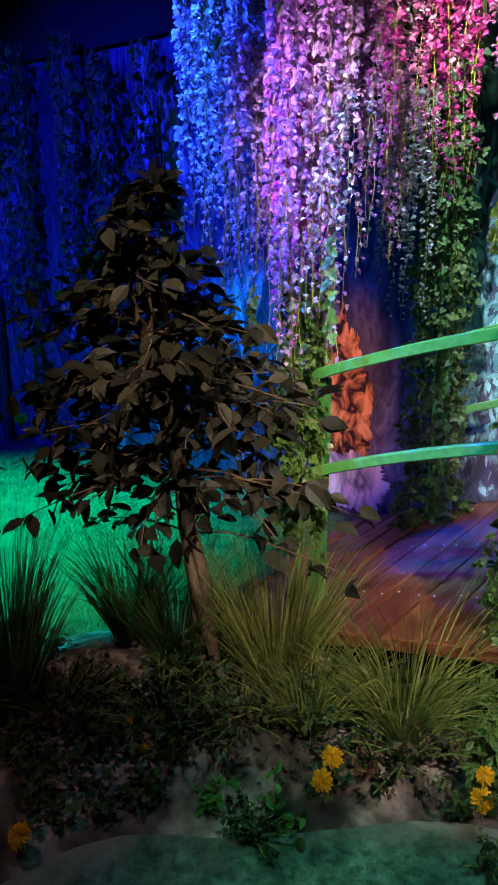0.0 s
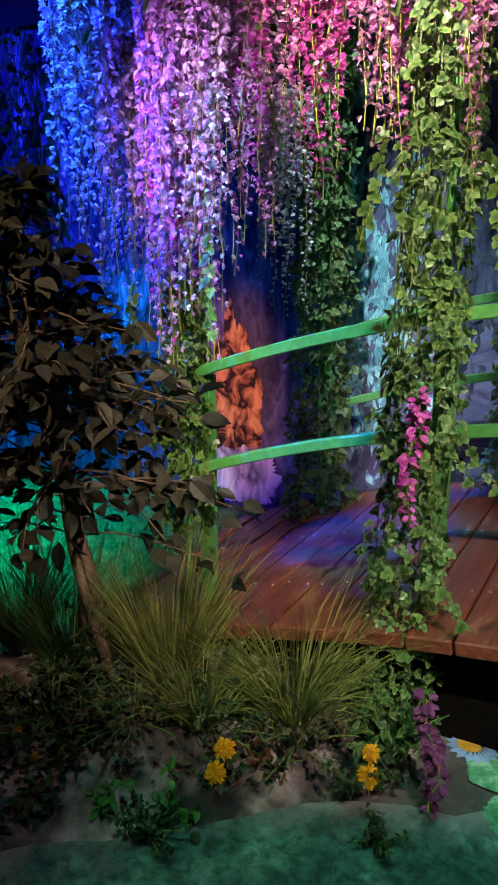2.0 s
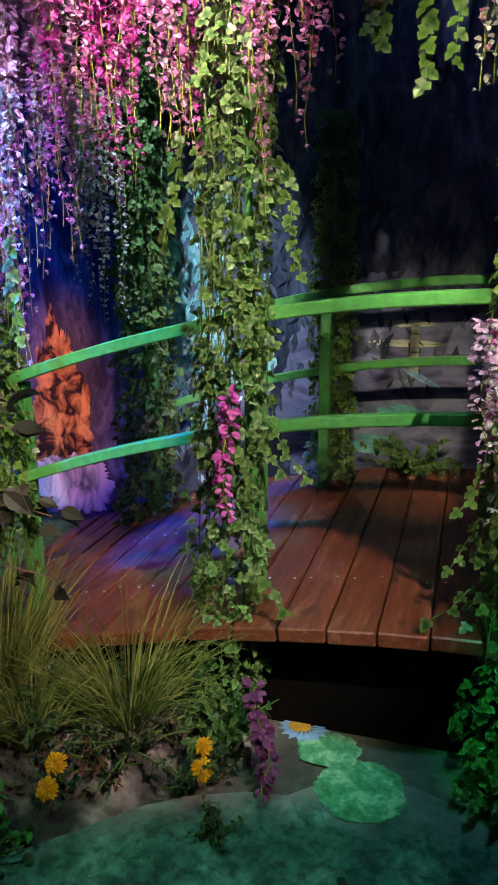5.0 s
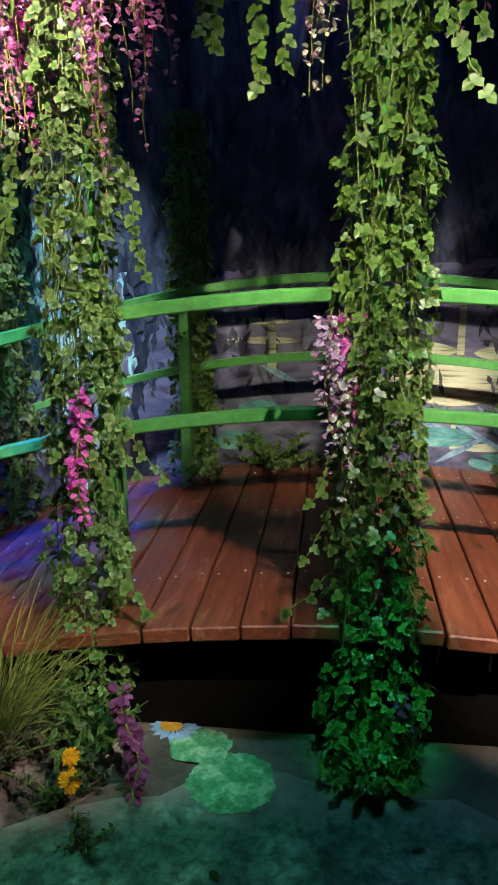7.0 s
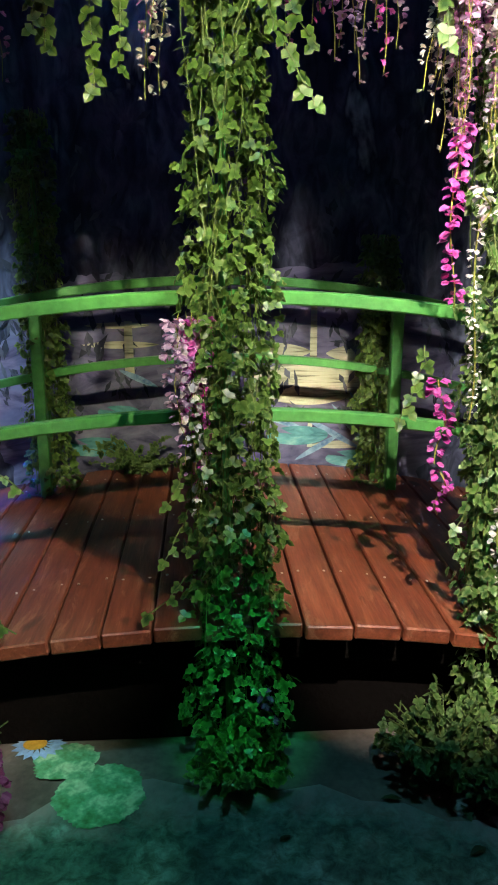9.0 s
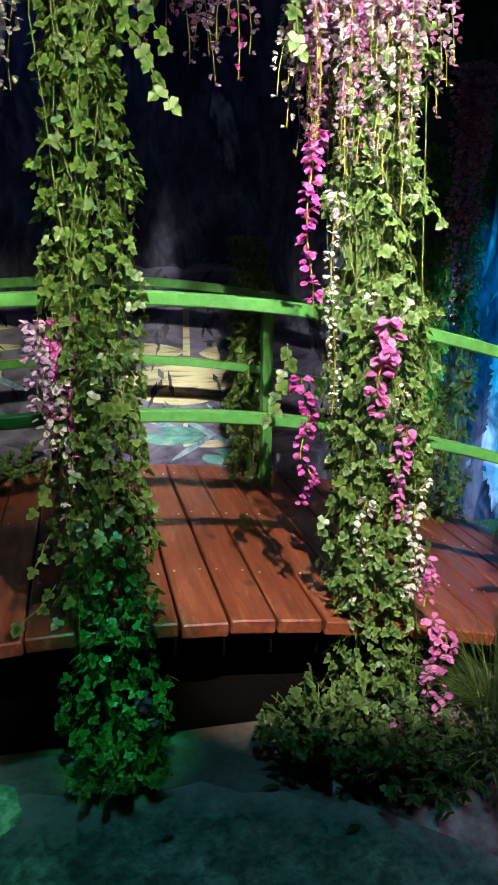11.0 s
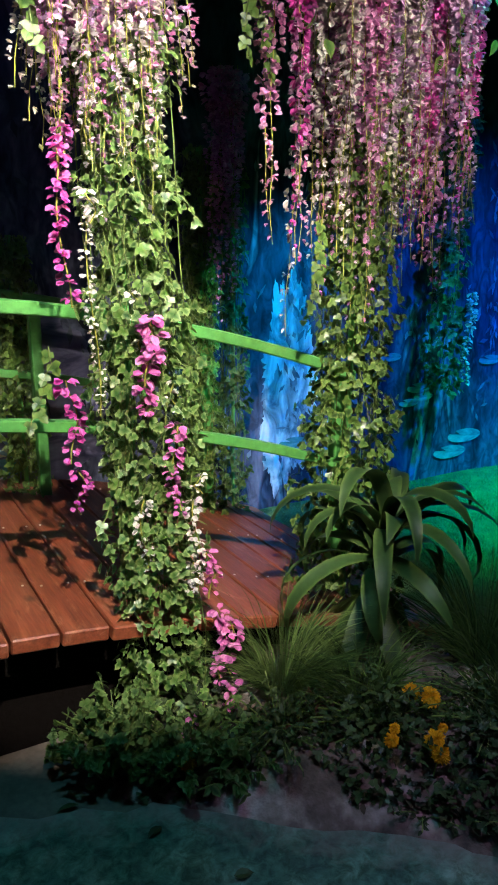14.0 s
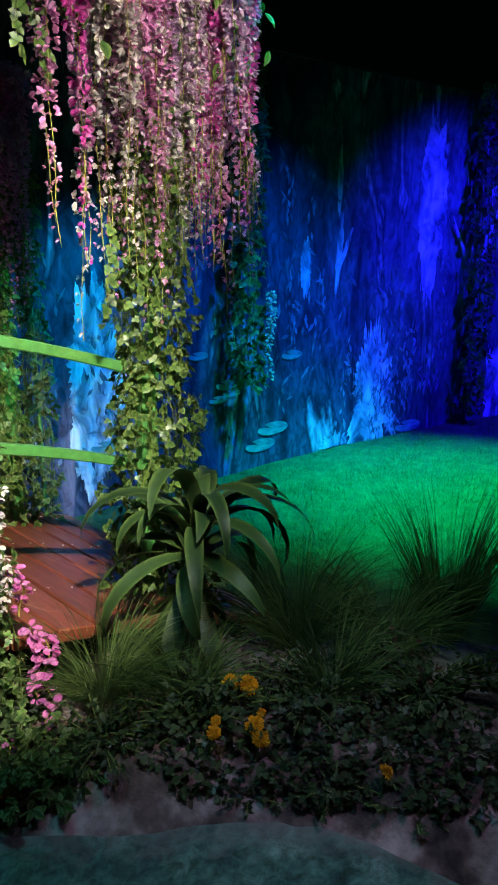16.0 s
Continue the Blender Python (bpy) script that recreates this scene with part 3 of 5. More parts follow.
PLANK = 0.1378
bm = bmesh.new()
bmesh.ops.create_cone(bm, cap_ends=True, segments=8, radius1=0.0045, radius2=0.004, depth=0.004)
SCREW_MESH = bpy.data.meshes.new("screw")
bm.to_mesh(SCREW_MESH)
bm.free()
SCREW_MESH.materials.append(SCREW)
rng = random.Random(4)
x = -0.119 - PLANK * 10.5
while x < BX + PLANK * 14.2:
    bm = bmesh.new()
    y0, y1 = DECK_Y0 + rng.uniform(-0.006, 0.006), DECK_Y1 + rng.uniform(-0.01, 0.01)
    slope = -(x - BX) * 0.21
    turn = Matrix.Rotation(-math.atan(slope), 4, "Y")
    box(bm, (PLANK - rng.uniform(0.0035, 0.008), y1 - y0, 0.044), (x, (y0 + y1) / 2, max(deck_z(x) - 0.022 + rng.uniform(-0.002, 0.002), 0.012)), 0.005, turn)
    plank = part("plank", to_world(bm), DECK, bridge)
    for sy in (2.47, 3.02, 3.56):
        for sx in (-0.042, 0.042):
            head = link_mesh("screw", SCREW_MESH, plank)
            head.location = Vector((x + sx, sy + rng.uniform(-0.015, 0.015), deck_z(x + sx) + 0.0015)) - bridge.location
    x += PLANK

# ---- ivy columns ----
def ivy_column(place, height, radius, count, size, leaf, label, seed, lean=(0, 0), flare=0.0, bottom=0.0, group="", pole=True, name="ivy_column"):
    rng = random.Random(seed)
    ob = thing(name, place, label, "ivy", group)
    if pole:
        v, f = tube([(lean[0] * 0.2, 0, 0), (0, 0, height * 0.5), (0, 0, height)], [0.011] * 3, 8)
        link_mesh("pole", raw("pole", v, f, GREEN_PAINT), ob, "green painted pole")
    v, f = vines(rng, height, radius, 30, 0.0018, lean=lean, bottom=bottom)
    link_mesh("vine_tangle", raw("vine_tangle", v, f, STEM), ob)["kind"] = "stuff"
    leaf_parts(ob, IVY_SHAPE, ivy_places(rng, height, radius, count, size, lean, flare, bottom), leaf, 0.035, 200 if group == NEAR_GROUP else 60)
    return ob


NEAR_GROUP = "ivy columns along the bridge"
ivy_column((-1.105, 2.34, 0), 1.35, 0.080, 850, 0.034, IVY, "short green ivy garland wound round a bridge post", 1, group=NEAR_GROUP, flare=0.1, bottom=0.52)
ivy_column((-0.25, 2.30, 0), 2.75, 0.100, 2950, 0.032, IVY_PALE, "pale-edged ivy garland hanging past the bridge rail", 2, group=NEAR_GROUP, lean=(-0.06, -0.08), flare=0.2)
ivy_column((0.50, 2.27, 0), 2.75, 0.108, 4000, 0.030, IVY, "thick green ivy garland hanging to the pond floor", 3, group=NEAR_GROUP, lean=(0.03, -0.10), flare=0.35)
ivy_column((1.265, 2.30, 0), 2.05, 0.132, 3700, 0.031, IVY_PALE, "thick green ivy garland mixed with white blossom", 5, group=NEAR_GROUP, lean=(0.04, -0.14), flare=0.10)
ivy_column((2.08, 2.33, 0), 2.3, 0.112, 3300, 0.031, IVY, "green ivy garland wound round a bridge end post", 6, group=NEAR_GROUP, flare=1.0)
FAR_GROUP = "ivy columns at the back of the bridge"
for i, (x, y, r, n, h) in enumerate(((-1.10, 3.46, 0.15, 1700, 2.3), (-0.24, 3.55, 0.105, 1000, 2.0), (1.22, 3.55, 0.105, 900, 1.52), (2.05, 3.44, 0.10, 900, 1.9), (2.30, 3.6, 0.08, 450, 2.0))):
    ivy_column((x, y, 0), h, r * 0.78, int(n * 1.7), 0.036, (IVY_DARK, IVY, IVY, IVY, IVY_DARK)[i], "green ivy garland hanging at the back of the bridge", 20 + i, group=FAR_GROUP, flare=0.55)
WALL_GROUP = "hanging vines along the mural"
for i, (x, z0, z1, r, n) in enumerate(((-4.20, 0.75, 2.75, 0.11, 380), (-3.72, 1.10, 2.75, 0.08, 300), (-3.42, 0.95, 2.6, 0.08, 260), (-3.05, 0.9, 2.6, 0.09, 300), (3.78, 0.62, 2.75, 0.11, 700), (6.20, 0.10, 2.7, 0.10, 620))):
    ivy_column((x, wall_y(x) - 0.16, z0), z1 - z0, r, n, 0.05, IVY_DARK, "long trailing vine hanging down in front of the mural", 60 + i, group=WALL_GROUP, pole=False, name="hanging_vine")


# ---- hanging blossom ----
def strand_meshes(seed, length, material):
    """A drooping strand: a thin stem and blossoms that shrink towards the tip."""
    rng = random.Random(seed)
    pts, p = [], Vector((0, 0, 0))
    for i in range(12):
        pts.append(tuple(p))
        p = p + Vector((rng.gauss(0, 0.006), rng.gauss(0, 0.006), -length / 11))
    stem = raw("stem", *tube(pts, [0.0012] * 12, 4), STEM_YELLOW)
    places, h = [], 0.02
    while h < length:
        f = h / length
        i = min(int(f * 11), 10)
        c = Vector(pts[i]).lerp(Vector(pts[i + 1]), f * 11 - i)
        size = 0.025 * (1 - 0.5 * f ** 1.5) * rng.uniform(0.8, 1.2)
        for _ in range(5 if f < 0.45 else 3 if f < 0.7 else 2 if f < 0.9 else 1):
            a = rng.uniform(0, 6.28)
            out = Vector((math.cos(a), math.sin(a), rng.uniform(-0.5, 0.2)))
            q = c + out * (0.027 * (1 - 0.75 * f))
            for k in range(3):
                d = out + Vector((rng.gauss(0, 0.5), rng.gauss(0, 0.5), rng.gauss(-0.1, 0.5)))
                places.append((q, d, Vector((0, 0, 1)) + Vector((rng.gauss(0, 0.5), rng.gauss(0, 0.5), 0)), size))
        h += 0.0175 + 0.013 * f
    v, f, rim = scatter(PETAL_SHAPE, places)
    return stem, raw("blossoms", v, f, material, rim), length


STRANDS = {}
for key, material in (("white", PETAL_WHITE), ("lilac", PETAL_LILAC), ("pink", PETAL_PINK), ("magenta", PETAL_MAGENTA)):
    STRANDS[key] = [strand_meshes(hash_seed, ln, material) for hash_seed, ln in ((11, 0.45), (12, 0.7), (13, 0.95))]


def wisteria(place, spots, label, seed, leaves=60, spread=(0.3, 0.12)):
    """A hanging bunch. spots: (x offset, y offset, length, colour) of each strand, hung from the place."""
    rng = random.Random(seed)
    ob = thing("hanging_wisteria", place, label, "flowers", "wisteria bunches along the bridge")
    for dx, dy, ln, key in spots:
        stem, bloom, base = min(STRANDS[key], key=lambda s: abs(s[2] - ln))
        m = Matrix.Translation(Vector(place) + Vector((dx, dy, 0))) @ pose(0, 0, 0, rng.gauss(0, 2), rng.gauss(0, 2), rng.uniform(0, 360)) @ Matrix.Diagonal((1, 1, ln / base, 1))
        st = link_mesh("strand", stem, ob, "", m)
        bl = new("blossoms", bloom)
        bl.parent = st
    if leaves:
        pl = [((rng.uniform(-spread[0], spread[0]), rng.uniform(-spread[1], spread[1]), -rng.uniform(0, 0.55)), (rng.gauss(0, 0.5), rng.gauss(0, 0.5), -1),
               (rng.gauss(0, 0.5), -1, 0.3), rng.uniform(0.04, 0.065)) for _ in range(leaves)]
        v, f, rim = scatter(OVAL_SHAPE, pl)
        link_mesh("leaves", raw("leaves", v, f, IVY, rim), ob)["kind"] = "stuff"
    return ob


def bunch(seed, count, x0, x1, tip, colours, y=0.14, wild=0.16):
    """Strand list: tips follow tip(u), u from 0 to 1 along the bunch."""
    rng = random.Random(seed)
    out = []
    for i in range(count):
        u = (i + rng.uniform(0, 1)) / count
        ln = max(0.25, tip(u) + rng.gauss(0, wild))
        keys = colours(u)
        out.append((x0 + (x1 - x0) * u, rng.uniform(-y, y), ln, keys[rng.randrange(len(keys))]))
    return out


HANG = 2.57


def drape(*pts):
    return lambda u: float(np.interp(u, [p[0] for p in pts], [p[1] for p in pts]))


wisteria((-1.12, 2.28, HANG), bunch(1, 105, -0.36, 0.36, drape((0, 1.12), (0.3, 1.18), (0.45, 1.30), (0.55, 1.46), (0.64, 1.36), (0.84, 1.04), (1, 0.86)),
                                    lambda u: ("white", "white", "lilac") if u < 0.38 else ("lilac", "pink", "magenta") if u < 0.6 else ("white", "pink", "lilac"), 0.12, 0.11),
         "dense white and lilac wisteria bunch lit blue and violet", 31, 150, (0.36, 0.14))
wisteria((-0.55, 2.28, HANG), bunch(2, 32, -0.19, 0.24, drape((0, 0.92), (0.2, 0.97), (0.4, 0.74), (0.6, 0.72), (0.8, 0.84), (1, 0.8)), lambda u: ("pink", "magenta", "pink", "magenta"), 0.1, 0.08),
         "pink wisteria strands hanging over the bridge rail", 32, 30, (0.25, 0.1))
wisteria((-0.12, 2.22, HANG), bunch(3, 15, -0.15, 0.10, lambda u: 0.74, lambda u: ("pink", "magenta", "pink"), 0.08, 0.09),
         "pink wisteria strands above an ivy garland", 33, 20, (0.15, 0.08))
wisteria((1.22, 2.24, HANG), bunch(4, 88, -0.155, 0.165, drape((0, 0.68), (0.25, 0.86), (0.55, 0.82), (0.8, 0.76), (1, 0.68)), lambda u: ("lilac", "pink", "white", "lilac", "pink", "lilac"), 0.12, 0.09),
         "dense pink and white wisteria bunch over an ivy garland", 34, 40, (0.19, 0.12))
wisteria((2.12, 2.26, HANG), bunch(5, 90, -0.22, 0.29, drape((0, 1.0), (0.15, 1.15), (0.4, 1.05), (0.7, 1.12), (1, 0.95)), lambda u: ("lilac", "white", "pink", "pink") if u < 0.35 else ("white", "white", "white", "lilac") if u < 0.62 else ("lilac", "magenta", "lilac", "pink"), 0.13, 0.12),
         "dense pale pink and cream wisteria bunch", 35, 130, (0.34, 0.14))
wisteria((1.77, 2.26, HANG), bunch(15, 4, -0.09, 0.06, lambda u: 0.96 + 0.22 * u, lambda u: ("pink", "magenta"), 0.04, 0.05),
         "separate bright pink wisteria strands beside a cream bunch", 45, 6, (0.08, 0.06))
wisteria((0.81, 2.28, HANG), bunch(6, 13, -0.13, 0.13, lambda u: 0.63, lambda u: ("lilac", "pink", "magenta"), 0.06, 0.07),
         "thin pink wisteria strands hanging from above", 36, 14, (0.14, 0.06))
wisteria((0.38, 2.26, HANG), [(-0.055, 0, 0.70, "pink"), (-0.012, -0.02, 0.78, "white"), (-0.004, 0.02, 0.75, "white")], "white and yellow blossom strands hanging from above", 37, 8, (0.1, 0.05))
wisteria((-1.24, 3.28, 2.1), bunch(8, 6, -0.09, 0.10, lambda u: 0.75 + 0.2 * u, lambda u: ("white",), 0.08, 0.1), "pale blossom strands hanging in the dark behind the bridge", 38, 0)
wisteria((2.069, 3.2, 2.189), bunch(9, 7, -0.06, 0.06, lambda u: 0.9, lambda u: ("pink", "lilac"), 0.05, 0.1), "dim pink blossom strands hanging behind the bridge", 39, 0)


rng = random.Random(8)
wisteria((0.419, 2.145, 1.313), [(0.016 * k - 0.032, rng.uniform(-0.02, 0.02), ln, key) for k, (ln, key) in enumerate(((0.38, "lilac"), (0.5, "pink"), (0.56, "white"), (0.46, "magenta")))],
         "mixed white and pink wisteria spray lying on the ivy", 40, 0)


def cluster(place, length, material, size, label, seed, full=4):
    """A single thick drooping blossom spike lying on the ivy."""
    rng = random.Random(seed)
    ob = thing("blossom_spike", place, label, "flowers", "single blossom spikes among the ivy")
    pts = [(0.012 * math.sin(i * 0.7 + seed), 0.006 * math.cos(i), -length * i / 9) for i in range(10)]
    link_mesh("stem", raw("stem", *tube(pts, [0.0022] * 10, 4), STEM_YELLOW), ob)
    pl, h = [], 0.0
    while h < length:
        f = h / length
        c = Vector(pts[min(int(f * 9), 9)]) + Vector((0, 0, -(h - int(f * 9) * length / 9)))
        for _ in range(full):
            a = rng.uniform(0, 6.28)
            out = Vector((math.cos(a), math.sin(a), rng.uniform(-0.4, 0.3)))
            for _ in range(2):
                pl.append((c + out * 0.008, out + Vector((rng.gauss(0, 0.35), rng.gauss(0, 0.35), rng.gauss(-0.2, 0.3))), (rng.gauss(0, 0.4), rng.gauss(-0.3, 0.4), 1), 0.60 * size * (1 - 0.4 * f) * rng.uniform(0.8, 1.2)))
        h += 0.020
    v, f, rim = scatter(PETAL_SHAPE, pl)
    link_mesh("blossoms", raw("blossoms", v, f, material, rim), ob)["kind"] = "stuff"


for i, (x, y, z, ln, mt, s, lb) in enumerate((
        (-0.262, 2.12, 1.09, 0.36, PETAL_MAGENTA, 0.05, "bright magenta blossom spike on pale ivy"),
        (1.055, 2.14, 1.74, 0.42, PETAL_MAGENTA, 0.046, "long bright pink blossom spike beside the ivy"),
        (1.115, 2.12, 1.58, 0.54, PETAL_WHITE, 0.024, "long thin white blossom spike on the ivy"),
        (1.12, 2.11, 1.60, 0.08, PETAL_WHITE, 0.042, "white blossom spike on the ivy"),
        (1.05, 2.13, 1.14, 0.22, PETAL_MAGENTA, 0.045, "bright pink blossom spike beside the ivy"),
        (1.06, 2.13, 0.90, 0.12, PETAL_MAGENTA, 0.036, "small pink blossom spike beside the ivy"),
        (1.245, 2.085, 1.29, 0.25, PETAL_ROSE, 0.062, "bright pink blossom spike on the ivy"),
        (1.31, 2.08, 1.00, 0.24, PETAL_ROSE, 0.044, "pink blossom spike on the ivy"),
        (1.22, 2.10, 0.80, 0.20, PETAL_WHITE, 0.032, "white blossom spike on the ivy"),
        (1.37, 2.08, 0.78, 0.26, PETAL_WHITE, 0.034, "white blossom spike on the ivy"),
        (1.41, 2.07, 0.62, 0.14, PETAL_ROSE, 0.040, "pink blossom spike on the ivy"),
        (1.430, 2.05, 0.44, 0.22, PETAL_ROSE, 0.046, "pink blossom spike at the foot of the ivy"),
        (1.455, 2.04, 0.40, 0.18, PETAL_ROSE, 0.046, "pink blossom spike at the foot of the ivy"),
        (1.43, 2.00, 0.22, 0.10, PETAL_ROSE, 0.040, "pink blossom spike drooping to the bank"),
        (1.30, 1.98, 0.16, 0.12, PETAL_ROSE, 0.036, "pink blossom spike drooping to the bank"),
        (0.60, 2.06, 0.30, 0.10, PETAL_PURPLE, 0.036, "small dull purple blossom in the foot of an ivy garland"),
        (-0.145, 2.02, 0.30, 0.27, PETAL_PURPLE, 0.050, "dull purple blossom spike beside the pond"),
        (-0.105, 1.96, 0.22, 0.20, PETAL_PURPLE, 0.050, "dull purple blossom spike beside the pond"),
        (-4.20, 3.40, 2.45, 0.4, PETAL_LILAC, 0.05, "blossom spike lit blue on a hanging vine"),
        (3.86, 3.52, 1.22, 0.55, PETAL_WHITE, 0.05, "white blossom spike lit cyan on a hanging vine"))):
    cluster((x, y, z), ln, mt, s, lb, 70 + i)
rng = random.Random(5)
for i in range(6):
    z = 0.45 + 1.35 * (i + rng.uniform(0, 1)) / 6
    cluster((1.28 + 0.04 * (1 - z / 2.05) + rng.uniform(-0.10, 0.10), 2.175 - 0.12 * (1 - z / 2.05), z), rng.uniform(0.05, 0.10), PETAL_WHITE, rng.uniform(0.024, 0.036), "small white blossom among the ivy", 120 + i)


def sprig(place, length, lean, label, seed, leaf=None, size=0.040):
    """A single trailing ivy shoot with leaves along it."""
    rng = random.Random(seed)
    ob = thing("ivy_sprig", place, label, "ivy", "loose ivy shoots")
    pts = [(lean[0] * (i / 9) ** 1.6 + rng.gauss(0, 0.004), lean[1] * i / 9, -length * i / 9) for i in range(10)]
    link_mesh("stem", raw("stem", *tube(pts, [0.0022] * 10, 4), STEM), ob)
    for i in range(int(length / 0.028)):
        f = (i + 0.5) / int(length / 0.028)
        k = min(int(f * 9), 8)
        p = Vector(pts[k]).lerp(Vector(pts[k + 1]), f * 9 - k)
        side = 1 if i % 2 else -1
        v, fc, rim = scatter(IVY_SHAPE, [((0, 0, 0), (side * rng.uniform(0.3, 1), rng.gauss(-0.2, 0.3), -0.8), (rng.gauss(0, 0.4), -1, 0.4), size * rng.uniform(0.8, 1.2))])
        lf = link_mesh("leaf", raw("leaf", v, fc, leaf or IVY, rim), ob)
        lf.location = p


for i, (x, y, z, ln, lx) in enumerate(((0.05, 2.28, 2.6, 0.66, 0.02), (0.09, 2.30, 2.6, 0.69, 0.0), (0.20, 2.30, 2.6, 0.78, 0.0), (0.28, 2.28, 2.6, 0.74, -0.02), (0.60, 2.2, 2.06, 0.28, 0.12), (0.62, 2.2, 2.10, 0.20, 0.10),
                                       (-0.40, 2.2, 1.75, 0.30, -0.04), (-0.12, 2.2, 1.66, 0.28, 0.05), (1.01, 2.24, 2.6, 0.68, 0.02), (1.60, 2.24, 2.6, 0.64, 0.0), (1.66, 2.28, 2.6, 0.68, 0.03), (1.02, 2.2, 1.22, 0.20, -0.08), (1.86, 2.22, 1.55, 0.26, -0.06),
                                       (0.38, 2.17, 0.60, 0.10, -0.12), (-0.92, 2.2, 1.5, 0.3, 0.03), (-1.20, 2.2, 1.35, 0.36, 0.0), (-0.16, 2.16, 0.58, 0.10, 0.09))):
    sprig((x, y, z), ln, (lx, -0.05), "loose trailing ivy shoot with lobed leaves", 90 + i)

# ---- plants ----
def grass_tuft(place, blades, length, spread, droop, material, label, seed, lean=(0, 0)):
    rng = random.Random(seed)
    ob = thing("grass_tuft", place, label, "grass", "grass tufts on the bank")
    verts, faces, total = [], [], int(blades * 1.15)
    for turn in range(total):
        if turn and turn % (total // 6) == 0 and total - turn >= total // 6:
            link_mesh("sheaf", raw("sheaf", verts, faces, material), ob)["kind"] = "stuff"
            verts, faces = [], []
        a, b = 6.283 * (turn + rng.uniform(-0.1, 0.1) * total) / total, rng.uniform(0, 1) ** 0.5 * 0.06
        ln = length * rng.uniform(0.4, 1.12)
        tilt = rng.uniform(0.02, spread)
        d = Vector((math.cos(a) * tilt + lean[0], math.sin(a) * tilt + lean[1], 1)).normalized()
        p = Vector((b * math.cos(a), b * math.sin(a), 0))
        side = d.cross(Vector((math.cos(a + 1.2), math.sin(a + 1.2), 0.1))).normalized()
        w = rng.uniform(0.0018, 0.0040)
        base, n = len(verts), 7
        curl = droop * rng.uniform(0.2, 2.0)
        for i in range(n):
            f = i / (n - 1)
            verts += [p - side * w * (1 - f * 0.85), p + side * w * (1 - f * 0.85)]
            d = (d + Vector((math.cos(a), math.sin(a), -1)) * curl * f / n).normalized()
            p = p + d * ln / (n - 1)
            if p.z < 0.004:
                p.z = 0.004
        faces += [(base + 2 * i, base + 2 * i + 1, base + 2 * i + 3, base + 2 * i + 2) for i in range(n - 1)]
    link_mesh("sheaf", raw("sheaf", verts, faces, material), ob)["kind"] = "stuff"
    return ob


grass_tuft((-0.937, 1.959, 0.13), 620, 0.50, 0.55, 0.45, GRASS, "upright olive-green grass tuft beside the bridge end", 41)
grass_tuft((-0.524, 1.995, 0.13), 300, 0.50, 0.8, 1.5, GRASS, "arching olive-green grass tuft on the bank", 42)
grass_tuft((-1.265, 1.882, 0.13), 320, 0.50, 0.6, 0.7, GRASS_GREEN, "dark olive grass tuft round the foot of the small tree", 43)
grass_tuft((-1.718, 1.555, 0.11), 300, 0.55, 0.4, 0.4, GRASS_GREEN, "dark upright grass tuft at the lawn's edge", 44)
grass_tuft((1.62, 2.017, 0.15), 480, 0.40, 1.2, 2.8, GRASS_GREEN, "arching green grass tuft beside the plank deck", 45)
grass_tuft((2.285, 1.827, 0.13), 560, 0.50, 1.0, 1.9, GRASS_GREEN, "arching dark green grass tuft on the bank", 46)
grass_tuft((2.484, 1.593, 0.12), 460, 0.46, 1.1, 2.2, GRASS_GREEN, "arching dark green grass tuft on the bank", 49)
grass_tuft((2.756, 1.527, 0.12), 420, 0.55, 0.5, 0.6, GRASS_GREEN, "dark green grass tuft at the lawn's edge", 47)
grass_tuft((2.869, 1.191, 0.1), 360, 0.55, 0.5, 0.5, GRASS_GREEN, "dark green grass tuft at the lawn's edge", 48)
grass_tuft((1.814, 1.862, 0.13), 300, 0.34, 1.0, 2.4, GRASS_GREEN, "drooping green grass tuft over the shore", 52)
grass_tuft((2.166, 1.567, 0.13), 300, 0.40, 1.0, 2.2, GRASS_GREEN, "drooping green grass tuft over the shore", 53)
grass_tuft((-0.767, 1.869, 0.13), 260, 0.36, 0.9, 1.8, GRASS, "short drooping olive grass tuft on the bank", 54)
grass_tuft((-1.546, 1.937, 0.12), 300, 0.45, 0.6, 0.6, GRASS_GREEN, "dark grass tuft behind the small tree", 50)
grass_tuft((-1.509, 1.399, 0.11), 320, 0.50, 0.4, 0.4, GRASS_GREEN, "dark upright grass tuft beside the pond", 51)


